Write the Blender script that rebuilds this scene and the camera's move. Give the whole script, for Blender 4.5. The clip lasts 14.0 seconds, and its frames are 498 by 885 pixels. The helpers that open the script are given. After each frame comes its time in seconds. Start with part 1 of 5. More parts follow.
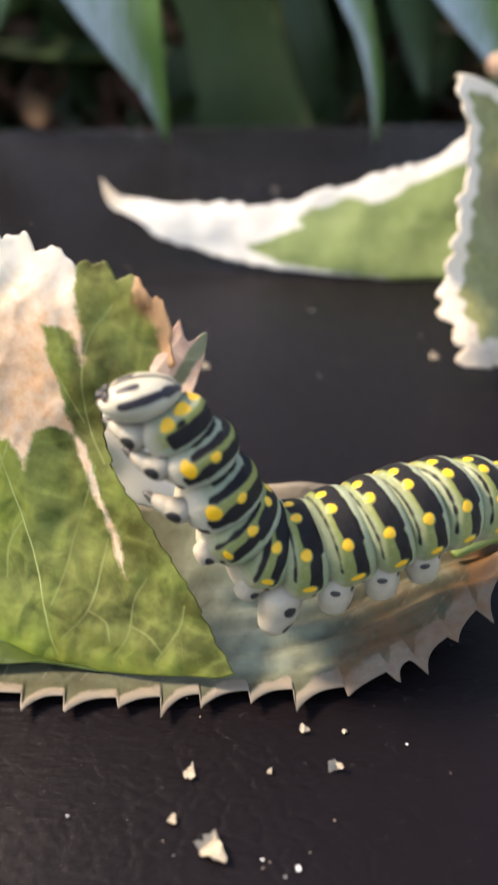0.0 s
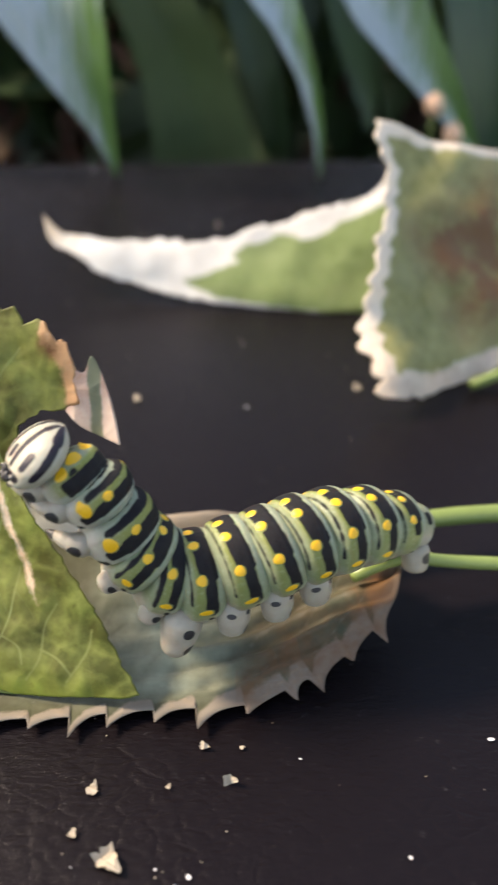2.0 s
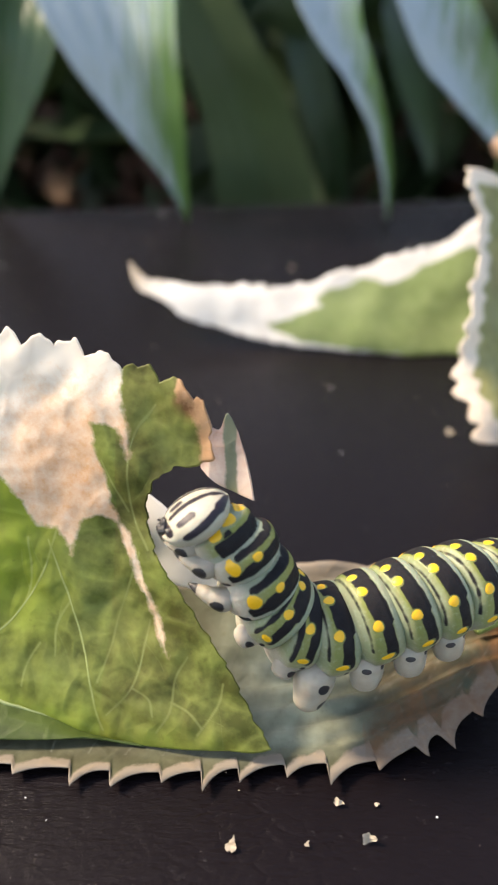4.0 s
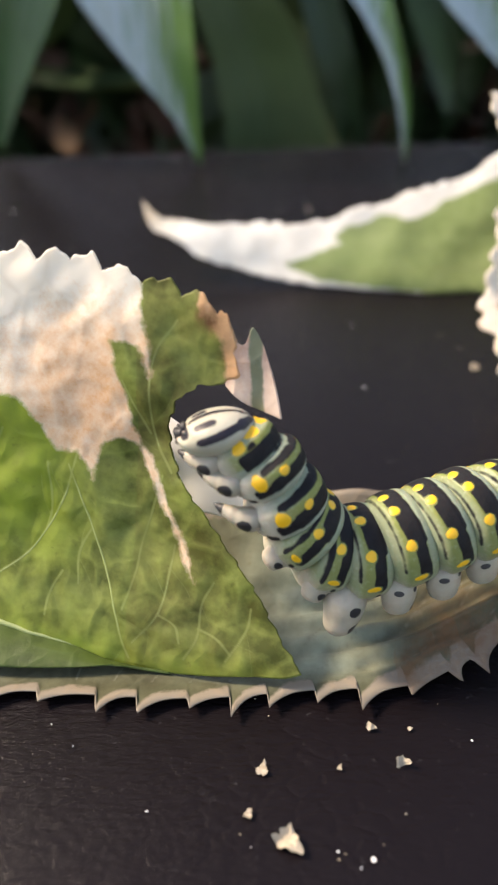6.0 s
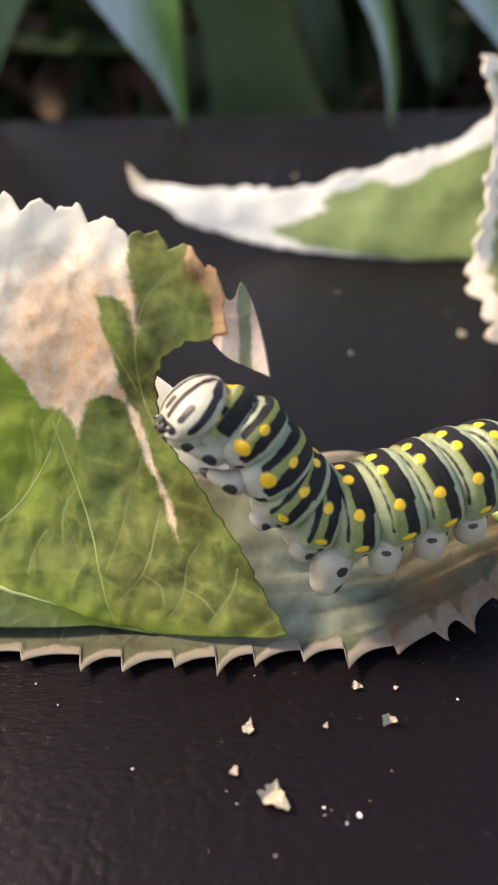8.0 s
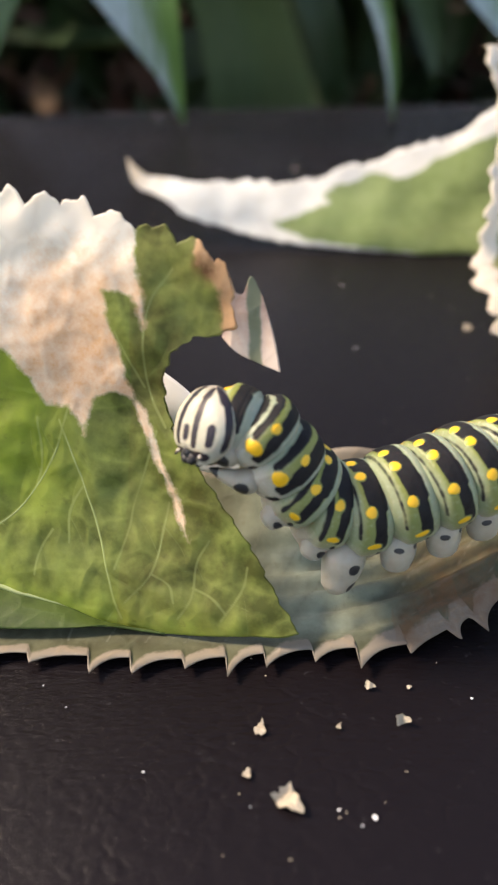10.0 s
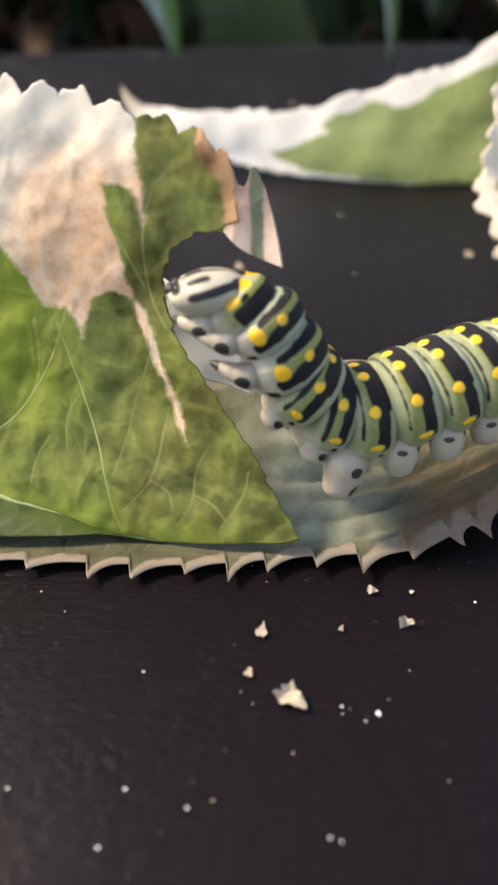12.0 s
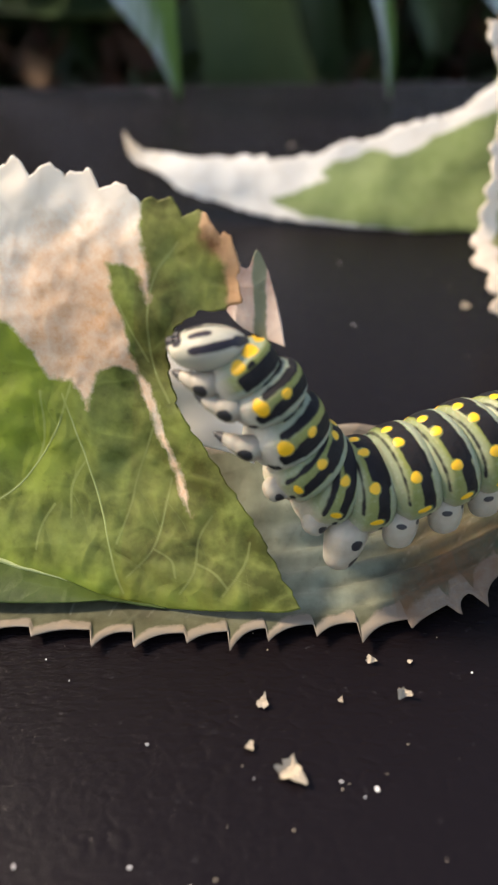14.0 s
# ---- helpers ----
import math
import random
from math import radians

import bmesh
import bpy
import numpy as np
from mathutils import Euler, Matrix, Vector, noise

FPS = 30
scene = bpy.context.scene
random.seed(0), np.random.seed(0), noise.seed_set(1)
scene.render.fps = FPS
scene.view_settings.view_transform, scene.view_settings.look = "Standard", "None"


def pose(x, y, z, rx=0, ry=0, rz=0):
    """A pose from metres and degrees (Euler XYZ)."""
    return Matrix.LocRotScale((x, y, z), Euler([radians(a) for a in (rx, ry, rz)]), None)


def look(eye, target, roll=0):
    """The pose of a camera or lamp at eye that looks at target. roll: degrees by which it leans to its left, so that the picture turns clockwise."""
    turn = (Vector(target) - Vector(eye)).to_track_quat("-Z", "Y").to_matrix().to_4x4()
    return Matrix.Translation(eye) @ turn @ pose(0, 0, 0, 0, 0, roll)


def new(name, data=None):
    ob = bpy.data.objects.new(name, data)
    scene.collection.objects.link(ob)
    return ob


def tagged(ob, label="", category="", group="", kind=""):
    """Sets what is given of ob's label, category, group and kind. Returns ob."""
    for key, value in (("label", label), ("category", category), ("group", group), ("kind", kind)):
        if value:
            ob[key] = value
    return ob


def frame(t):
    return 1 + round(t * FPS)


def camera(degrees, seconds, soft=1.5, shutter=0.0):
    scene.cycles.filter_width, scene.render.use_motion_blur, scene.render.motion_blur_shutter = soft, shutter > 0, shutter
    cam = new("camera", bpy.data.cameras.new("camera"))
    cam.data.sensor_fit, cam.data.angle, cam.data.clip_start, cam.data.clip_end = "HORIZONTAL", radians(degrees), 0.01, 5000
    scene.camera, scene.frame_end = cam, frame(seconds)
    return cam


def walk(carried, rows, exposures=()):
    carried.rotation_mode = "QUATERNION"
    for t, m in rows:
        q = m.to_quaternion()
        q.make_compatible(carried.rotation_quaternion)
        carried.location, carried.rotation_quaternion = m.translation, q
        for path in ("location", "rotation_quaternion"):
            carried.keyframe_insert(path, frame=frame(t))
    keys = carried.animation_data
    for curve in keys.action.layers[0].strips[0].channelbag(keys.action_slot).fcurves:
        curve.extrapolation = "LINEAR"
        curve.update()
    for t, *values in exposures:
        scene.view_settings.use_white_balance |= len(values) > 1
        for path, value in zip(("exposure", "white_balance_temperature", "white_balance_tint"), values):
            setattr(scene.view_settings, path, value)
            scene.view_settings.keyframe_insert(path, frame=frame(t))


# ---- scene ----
from math import cos, exp, pi, sin

CM = 0.01  # the plan below is in centimetres

# ---- camera and its walk: seconds, eye, target (cm), roll ----
cam = camera(32.0, 14.0, soft=2.0, shutter=0.4)
cam.data.dof.use_dof = True
cam.data.dof.focus_distance = 0.094
cam.data.dof.aperture_fstop = 27.0
EYES = [
    (0.0, (0.305, -5.579, 7.620), (0.240, 1.651, 2.260), 1.09),
    (0.5, (0.122, -5.613, 8.071), (0.173, 1.738, 2.878), 2.00),
    (1.0, (0.182, -5.554, 7.973), (0.242, 1.774, 2.748), 1.95),
    (1.5, (0.269, -5.576, 7.762), (0.330, 1.673, 2.429), 1.66),
    (2.0, (1.155, -5.977, 8.065), (1.294, 1.391, 2.899), 1.57),
    (2.5, (1.512, -6.335, 8.492), (1.841, 1.129, 3.473), 2.06),
    (3.0, (0.910, -6.220, 8.738), (1.300, 1.408, 3.977), 3.06),
    (3.5, (0.348, -6.011, 8.317), (0.371, 1.566, 3.460), 1.21),
    (4.0, (0.030, -5.904, 8.309), (-0.142, 1.635, 3.396), 0.26),
    (4.2, (0.031, -5.848, 8.449), (-0.208, 1.657, 3.487), -0.26),
    (6.3, (-0.158, -5.955, 7.621), (-0.428, 1.352, 2.375), -0.79),
    (6.5, (-0.123, -5.958, 7.602), (-0.321, 1.316, 2.306), -0.20),
    (7.0, (-0.237, -5.855, 7.576), (-0.393, 1.382, 2.229), 0.09),
    (7.5, (-0.199, -5.871, 7.594), (-0.296, 1.354, 2.228), 0.49),
    (8.0, (-0.197, -5.978, 7.481), (-0.285, 1.238, 2.103), 0.36),
    (8.2, (-0.157, -6.003, 7.454), (-0.215, 1.201, 2.059), 0.50),
    (10.3, (-0.359, -5.841, 7.379), (-0.397, 1.337, 1.951), 0.28),
    (10.5, (-0.283, -5.934, 7.315), (-0.306, 1.227, 1.864), 0.41),
    (11.0, (-0.410, -6.071, 7.019), (-0.405, 1.014, 1.469), 0.60),
    (11.5, (-0.379, -6.100, 6.872), (-0.364, 0.934, 1.258), 0.58),
    (12.0, (-0.403, -6.136, 6.752), (-0.384, 0.861, 1.092), 0.47),
    (12.5, (-0.458, -6.074, 6.798), (-0.461, 0.902, 1.112), 0.35),
    (13.0, (-0.747, -5.864, 7.216), (-0.757, 1.159, 1.588), 0.58),
    (13.5, (-0.549, -5.838, 7.193), (-0.531, 1.225, 1.614), 0.82),
    (14.0, (-0.495, -5.875, 7.362), (-0.416, 1.185, 1.781), 1.13),
]
walk(cam, [(t, look(Vector(e) * CM, Vector(a) * CM, r)) for t, e, a, r in EYES],
     [(0.0, 1.50, 8000, 17), (1.5, 1.45, 8000, 17), (2.5, 1.22, 8000, 17), (3.0, 1.12, 8000, 17), (3.5, 1.45, 8000, 17), (4.2, 1.42, 8000, 17),
      (7.0, 1.32, 8000, 17), (12.0, 1.27, 8000, 17), (13.0, 1.05, 8000, 17), (14.0, 1.15, 8000, 17)])

# ---- daylight: a hazy sun from the side over open shade ----
world = bpy.data.worlds.new("sky")
scene.world = world
world.use_nodes = True
wn = world.node_tree.nodes
sky = wn.new("ShaderNodeTexSky")
sky.sky_type, sky.sun_disc = "NISHITA", False
SUN_FROM = Vector((-0.69, 0.17, 0.70)).normalized()
sky.sun_elevation = math.asin(SUN_FROM.z)
sky.sun_rotation = math.atan2(SUN_FROM.x, SUN_FROM.y)
wn["Background"].inputs["Strength"].default_value = 0.160
world.node_tree.links.new(sky.outputs["Color"], wn["Background"].inputs["Color"])
sun = new("sun", bpy.data.lights.new("sun", "SUN"))
sun.data.energy, sun.data.angle, sun.data.color = 3.3, radians(12.0), (1.0, 0.93, 0.82)
sun.matrix_world = look(SUN_FROM, (0, 0, 0))


# ---- materials ----
class Nodes:
    """A small wrapper for building node materials."""

    def __init__(self, name):
        self.mat = bpy.data.materials.new(name)
        self.mat.use_nodes = True
        self.tree = self.mat.node_tree
        self.bsdf = self.tree.nodes["Principled BSDF"]
        self.out = self.tree.nodes["Material Output"]

    def node(self, kind, **inputs):
        n = self.tree.nodes.new("ShaderNode" + kind)
        for key, value in inputs.items():
            socket = n.inputs[key.replace("_", " ")]
            if isinstance(value, bpy.types.NodeSocket):
                self.tree.links.new(value, socket)
            else:
                socket.default_value = value
        return n

    def link(self, a, b):
        self.tree.links.new(a, b)

    def coords(self, scale=(1, 1, 1), kind="Object"):
        c = self.node("TexCoord")
        return self.node("Mapping", Vector=c.outputs[kind], Scale=scale).outputs[0]

    def noise(self, vector, scale, detail=4.0, rough=0.55):
        return self.node("TexNoise", Vector=vector, Scale=scale, Detail=detail, Roughness=rough).outputs["Fac"]

    def ramp(self, fac, stops):
        r = self.node("ValToRGB", Fac=fac)
        e = r.color_ramp.elements
        while len(e) < len(stops):
            e.new(0.5)
        for k, (p, c) in enumerate(stops):
            e[k].position = p
            e[k].color = (*c, 1) if len(c) == 3 else c
        return r.outputs["Color"]

    def mix(self, fac, a, b, blend="MIX"):
        m = self.tree.nodes.new("ShaderNodeMix")
        m.data_type, m.blend_type = "RGBA", blend
        for socket, value in ((m.inputs[0], fac), (m.inputs[6], a), (m.inputs[7], b)):
            if isinstance(value, bpy.types.NodeSocket):
                self.link(value, socket)
            else:
                socket.default_value = value if not isinstance(value, tuple) else (*value, 1)
        return m.outputs[2]

    def math(self, op, a, b=0.0):
        m = self.tree.nodes.new("ShaderNodeMath")
        m.operation = op
        for socket, value in zip(m.inputs, (a, b)):
            if isinstance(value, bpy.types.NodeSocket):
                self.link(value, socket)
            else:
                socket.default_value = value
        return m.outputs[0]

    def bump(self, height, strength=0.3, distance=0.001):
        b = self.node("Bump", Height=height, Strength=strength, Distance=distance)
        self.link(b.outputs[0], self.bsdf.inputs["Normal"])
        return b.outputs[0]

    def set(self, **inputs):
        for key, value in inputs.items():
            socket = self.bsdf.inputs[key.replace("_", " ")]
            if isinstance(value, bpy.types.NodeSocket):
                self.link(value, socket)
            else:
                socket.default_value = (*value, 1) if isinstance(value, tuple) and len(value) == 3 else value
        return self

    def translucent(self, color, share):
        """Lets part of the light through, as thin living tissue does."""
        t = self.node("BsdfTranslucent")
        if isinstance(color, bpy.types.NodeSocket):
            self.link(color, t.inputs["Color"])
        else:
            t.inputs["Color"].default_value = (*color, 1)
        m = self.tree.nodes.new("ShaderNodeMixShader")
        m.inputs[0].default_value = share
        self.link(self.bsdf.outputs[0], m.inputs[1])
        self.link(t.outputs[0], m.inputs[2])
        self.link(m.outputs[0], self.out.inputs["Surface"])
        return self


def table_material():
    n = Nodes("dark_stained_board")
    v = n.coords()
    grain = n.math("ADD", n.math("MULTIPLY", n.noise(n.coords((110, 380, 60)), 5.0, 6, 0.65), 0.6), n.math("MULTIPLY", n.noise(n.coords(), 480.0, 5, 0.7), 0.4))
    cloud = n.noise(v, 14.0, 4)
    fine = n.noise(v, 900.0, 3)
    cell = n.node("TexVoronoi", Vector=n.mix(0.008, v, n.node("TexNoise", Vector=v, Scale=60.0, Detail=4.0).outputs["Color"]), Scale=55.0)
    cell.feature = "DISTANCE_TO_EDGE"
    crack = n.ramp(cell.outputs["Distance"], [(0.0, (0, 0, 0)), (0.05, (1, 1, 1))])
    dust = n.ramp(n.noise(v, 640.0, 3, 0.75), [(0.66, (0, 0, 0)), (0.76, (1, 1, 1))])
    base = n.mix(cloud, (0.0026, 0.0016, 0.0019), (0.0065, 0.0044, 0.0050))
    base = n.mix(n.math("MULTIPLY", grain, 0.4), base, (0.010, 0.008, 0.010))
    base = n.mix(n.math("MULTIPLY", dust, 0.10), base, (0.30, 0.30, 0.31))
    n.set(Base_Color=base, Roughness=n.ramp(grain, [(0.3, (0.19, 0.19, 0.19)), (0.75, (0.31, 0.31, 0.31))]))
    n.set(Specular_IOR_Level=0.13, Sheen_Weight=0.5, Sheen_Roughness=0.15, Sheen_Tint=(1.0, 0.93, 0.97))
    hide = n.node("TexVoronoi", Vector=n.mix(0.004, n.coords((1.0, 1.5, 1.0)), n.node("TexNoise", Vector=v, Scale=240.0, Detail=3.0).outputs["Color"]), Scale=330.0)
    hide.feature = "DISTANCE_TO_EDGE"
    crease = n.ramp(hide.outputs["Distance"], [(0.0, (0, 0, 0)), (0.16, (1, 1, 1))])
    worn = n.ramp(n.noise(v, 40.0, 4), [(0.42, (0, 0, 0)), (0.62, (1, 1, 1))])
    h = n.math("ADD", n.math("MULTIPLY", grain, 0.8), n.math("MULTIPLY", crack, 0.03))
    h = n.math("ADD", h, n.math("MULTIPLY", n.math("MULTIPLY", crease, worn), 0.14))
    h = n.math("ADD", h, n.math("MULTIPLY", fine, 0.25))
    n.bump(h, 0.46, 0.0006)
    return n.mat


def attribute(n, name):
    at = n.node("Attribute")
    at.attribute_name = name
    return at.outputs["Fac"]


def blade_material(name, green, green2, cream, tan, share=0.35, vein_scale=1.0, young=(0.33, 0.43, 0.05)):
    """Variegated leaf tissue: attribute 'pale' is the signed depth (cm) into the pale part, 'dry' how dry and tan it is."""
    n = Nodes(name)
    v = n.coords()
    pale = n.node("Attribute")
    pale.attribute_name = "pale"
    dry = n.node("Attribute")
    dry.attribute_name = "dry"
    ragged = n.math("MULTIPLY", n.math("SUBTRACT", n.noise(v, 260.0, 5, 0.65), 0.5), 0.30)
    depth = n.math("ADD", pale.outputs["Fac"], ragged)
    mask = n.ramp(n.math("ADD", n.math("MULTIPLY", depth, 6.0), 0.5), [(0.35, (0, 0, 0)), (0.65, (1, 1, 1))])
    cell = n.node("TexVoronoi", Vector=n.mix(0.0016, v, n.node("TexNoise", Vector=v, Scale=300.0).outputs["Color"]), Scale=190.0 * vein_scale)
    cell.feature = "DISTANCE_TO_EDGE"
    net = n.ramp(cell.outputs["Distance"], [(0.0, (1, 1, 1)), (0.09, (0, 0, 0))])
    blot = n.math("ADD", n.math("MULTIPLY", n.noise(v, 95.0, 5, 0.6), 0.5), n.math("MULTIPLY", n.noise(v, 330.0, 4, 0.6), 0.5))
    g = n.mix(n.ramp(blot, [(0.40, (0, 0, 0)), (0.62, (1, 1, 1))]), green, green2)
    # greyish sheen patches painted into the green as random mottling
    grey_sheen = n.ramp(n.noise(v, 75.0, 5, 0.65), [(0.50, (0, 0, 0)), (0.66, (1, 1, 1))])
    g = n.mix(n.math("MULTIPLY", grey_sheen, 0.40), g, tuple(0.75 * a + 0.14 * max(green2) for a in green2))
    g = n.mix(n.math("MULTIPLY", net, 0.30), g, tuple(1.15 * a + 0.01 for a in green2))
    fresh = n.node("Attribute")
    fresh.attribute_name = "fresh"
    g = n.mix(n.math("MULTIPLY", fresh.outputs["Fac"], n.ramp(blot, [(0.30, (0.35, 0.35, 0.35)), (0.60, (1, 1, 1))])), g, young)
    speck = n.ramp(n.noise(v, 700.0, 3, 0.7), [(0.62, (0, 0, 0)), (0.72, (1, 1, 1))])
    g = n.mix(n.math("MULTIPLY", speck, 0.25), g, (0.10, 0.09, 0.03))
    t = n.math("ADD", n.math("MULTIPLY", n.noise(v, 120.0, 6, 0.75), 0.5), n.math("MULTIPLY", n.noise(v, 800.0, 5, 0.75), 0.5))
    dryness = n.math("ADD", dry.outputs["Fac"], n.math("MULTIPLY", n.math("SUBTRACT", t, 0.5), 1.9))
    c = n.mix(n.ramp(dryness, [(0.25, (0, 0, 0)), (0.85, (1, 1, 1))]), cream, tan)
    c = n.mix(n.math("MULTIPLY", net, 0.12), c, (0.42, 0.30, 0.17))
    far = attribute(n, "vein")  # distance (cm) to the nearest vein, shifted so that 0 means none
    thread = n.ramp(n.math("ADD", n.math("MULTIPLY", far, 8.0), n.math("MULTIPLY", n.math("SUBTRACT", n.noise(v, 420.0, 3), 0.5), 0.16)), [(0.0, (0, 0, 0)), (0.84, (0, 0, 0)), (0.96, (1, 1, 1))])
    glow = n.ramp(far, [(0.0, (0, 0, 0)), (0.10, (1, 1, 1))])
    g = n.mix(n.math("MULTIPLY", glow, 0.16), g, tuple(0.45 * a for a in green))
    g = n.mix(n.math("MULTIPLY", thread, 0.50), g, tuple(min(0.6, 1.05 * a + 0.07) for a in green2))
    c = n.mix(n.math("MULTIPLY", thread, 0.18), c, (0.48, 0.34, 0.19))
    color = n.mix(mask, g, c)
    # brown tint: real stains, and on the lower blade also the body's painted shadow
    stain_shade = n.node("Attribute")
    stain_shade.attribute_name = "stain_shade"
    soak = n.math("MULTIPLY", stain_shade.outputs["Fac"], n.ramp(n.noise(v, 120.0, 6, 0.7), [(0.32, (0, 0, 0)), (0.62, (1, 1, 1))]))
    color = n.mix(soak, color, (0.18, 0.092, 0.040))
    n.set(Base_Color=color, Roughness=0.5, Specular_IOR_Level=0.35)
    h = n.math("ADD", n.math("MULTIPLY", net, 0.20), n.math("MULTIPLY", blot, 1.2))
    h = n.math("ADD", h, n.math("MULTIPLY", thread, 0.15))
    h = n.math("SUBTRACT", h, n.math("MULTIPLY", far, 4.0))
    n.bump(n.math("ADD", h, n.math("MULTIPLY", t, 0.6)), 0.42, 0.0004)
    n.translucent(color, share)
    return n.mat


def plain(name, color, rough=0.5, vary=0.25, scale=300.0, bump=0.15, sub=0.0, translucent=0.0, gloss=0.5):
    n = Nodes(name)
    v = n.coords()
    k = n.noise(v, scale, 5)
    dark = tuple(a * (1 - vary) for a in color)
    light = tuple(min(0.95, a * (1 + vary)) for a in color)
    c = n.mix(k, dark, light)
    n.set(Base_Color=c, Roughness=rough, Specular_IOR_Level=gloss)
    if sub:
        n.set(Subsurface_Weight=sub, Subsurface_Scale=0.0012)
    n.bump(n.noise(v, scale * 4, 3), bump, 0.0002)
    if translucent:
        n.translucent(c, translucent)
    return n.mat


def skin_material(name, back, side, belly, ridge, low=(1.75, 2.15)):
    """Caterpillar skin: yellow-green back, whitish belly, a pale blue-green roll at the rear of each ring, black markings."""
    n = Nodes(name)
    c = n.node("TexCoord").outputs["Object"]
    wob = n.math("SUBTRACT", n.noise(c, 350.0, 4), 0.5)
    q = n.math("ADD", attribute(n, "along"), n.math("MULTIPLY", wob, 0.30))
    th = n.math("ADD", attribute(n, "round"), n.math("MULTIPLY", wob, 0.35))
    rear = n.ramp(n.math("ADD", n.math("MULTIPLY", q, 0.5), 0.5), [(0.22, (1, 1, 1)), (0.36, (0, 0, 0)), (0.80, (0, 0, 0)), (0.97, (0.75, 0.75, 0.75))])
    col = n.mix(rear, back, ridge)
    flank = n.ramp(n.math("MULTIPLY", th, 0.3), [(0.30, (0, 0, 0)), (0.52, (1, 1, 1))])
    col = n.mix(n.math("MULTIPLY", flank, 0.55), col, side)
    under = n.ramp(n.math("MULTIPLY", th, 0.3), [(0.3 * low[0], (0, 0, 0)), (0.3 * low[1], (1, 1, 1))])
    col = n.mix(under, col, belly)
    col = n.mix(n.math("MULTIPLY", n.noise(c, 900.0, 5, 0.7), 0.22), col, tuple(0.55 * a for a in back))
    grit = n.ramp(n.noise(c, 2600.0, 2), [(0.55, (0, 0, 0)), (0.75, (1, 1, 1))])
    col = n.mix(n.math("MULTIPLY", grit, 0.10), col, (0.8, 0.82, 0.7))
    edge = n.math("ADD", attribute(n, "black"), n.math("MULTIPLY", n.math("SUBTRACT", n.noise(c, 1100.0, 4, 0.6), 0.5), 0.022))
    mask = n.ramp(n.math("ADD", n.math("MULTIPLY", edge, 22.0), 0.5), [(0.36, (0, 0, 0)), (0.64, (1, 1, 1))])
    ink = n.mix(n.noise(c, 700.0, 4), (0.006, 0.006, 0.007), (0.022, 0.021, 0.022))
    n.set(Base_Color=n.mix(mask, col, ink), Roughness=n.ramp(mask, [(0.0, (0.46, 0.46, 0.46)), (1.0, (0.60, 0.60, 0.60))]), Specular_IOR_Level=n.ramp(mask, [(0.0, (0.35, 0.35, 0.35)), (1.0, (0.10, 0.10, 0.10))]), Subsurface_Weight=0.12, Subsurface_Scale=0.0006)
    n.bump(n.math("ADD", n.noise(c, 1900.0, 3), n.math("MULTIPLY", n.noise(c, 420.0, 3, 0.5), 0.7)), 0.30, 0.0003)
    return n.mat


def head_material():
    """Cream horny capsule with blackish strokes."""
    n = Nodes("head_capsule")
    v = n.coords()
    edge = n.math("ADD", attribute(n, "mark"), n.math("MULTIPLY", n.math("SUBTRACT", n.noise(v, 1200.0, 4), 0.5), 0.30))
    mask = n.ramp(n.math("ADD", n.math("MULTIPLY", edge, 2.4), 0.5), [(0.30, (0, 0, 0)), (0.70, (1, 1, 1))])
    base = n.mix(n.noise(v, 350.0, 5), (0.27, 0.26, 0.20), (0.44, 0.43, 0.35))
    base = n.mix(n.math("MULTIPLY", n.ramp(n.noise(v, 1500.0, 3), [(0.5, (0, 0, 0)), (0.7, (1, 1, 1))]), 0.18), base, (0.30, 0.27, 0.20))
    n.set(Base_Color=n.mix(mask, base, (0.016, 0.013, 0.020)), Roughness=0.45, Specular_IOR_Level=0.3, Subsurface_Weight=0.1, Subsurface_Scale=0.0006)
    n.bump(n.math("ADD", n.noise(v, 1700.0, 3), n.math("MULTIPLY", n.noise(v, 500.0, 3), 0.8)), 0.28, 0.0003)
    return n.mat


MAT_TABLE = table_material()
MAT_FLAP = blade_material("leaf_green_tan", (0.095, 0.120, 0.024), (0.33, 0.40, 0.10), (0.96, 0.90, 0.79), (0.80, 0.52, 0.29), 0.50)
# lower blade: shade from flap and body is put into these dark colours
MAT_LOWER_SHADED = blade_material("leaf_underside_shaded", (0.040, 0.047, 0.025), (0.105, 0.115, 0.068), (0.24, 0.21, 0.165), (0.20, 0.125, 0.085), 0.22, young=(0.37, 0.42, 0.31))
# rolled part of the same leaf; shade under the fold is painted as darker green
MAT_ROLL_SHADED = blade_material("leaf_green_shaded", (0.028, 0.052, 0.011), (0.065, 0.105, 0.026), (0.5, 0.45, 0.35), (0.3, 0.2, 0.1), 0.3)
MAT_TIP = blade_material("leaf_torn", (0.19, 0.21, 0.13), (0.27, 0.29, 0.19), (0.80, 0.66, 0.55), (0.62, 0.38, 0.28), 0.35)
MAT_FAR = blade_material("leaf_far", (0.26, 0.35, 0.13), (0.34, 0.43, 0.18), (0.88, 0.88, 0.83), (0.66, 0.58, 0.45), 0.45)
MAT_CURL = blade_material("leaf_curled", (0.21, 0.215, 0.075), (0.36, 0.35, 0.15), (0.80, 0.72, 0.60), (0.52, 0.38, 0.28), 0.25)
MAT_VEIN = plain("leaf_vein", (0.34, 0.41, 0.15), 0.5, 0.2, translucent=0.3)
MAT_MIDRIB = plain("leaf_midrib", (0.33, 0.40, 0.17), 0.5, 0.2, translucent=0.3)
MAT_STEM = plain("leaf_stalk", (0.16, 0.22, 0.06), 0.45, 0.2)
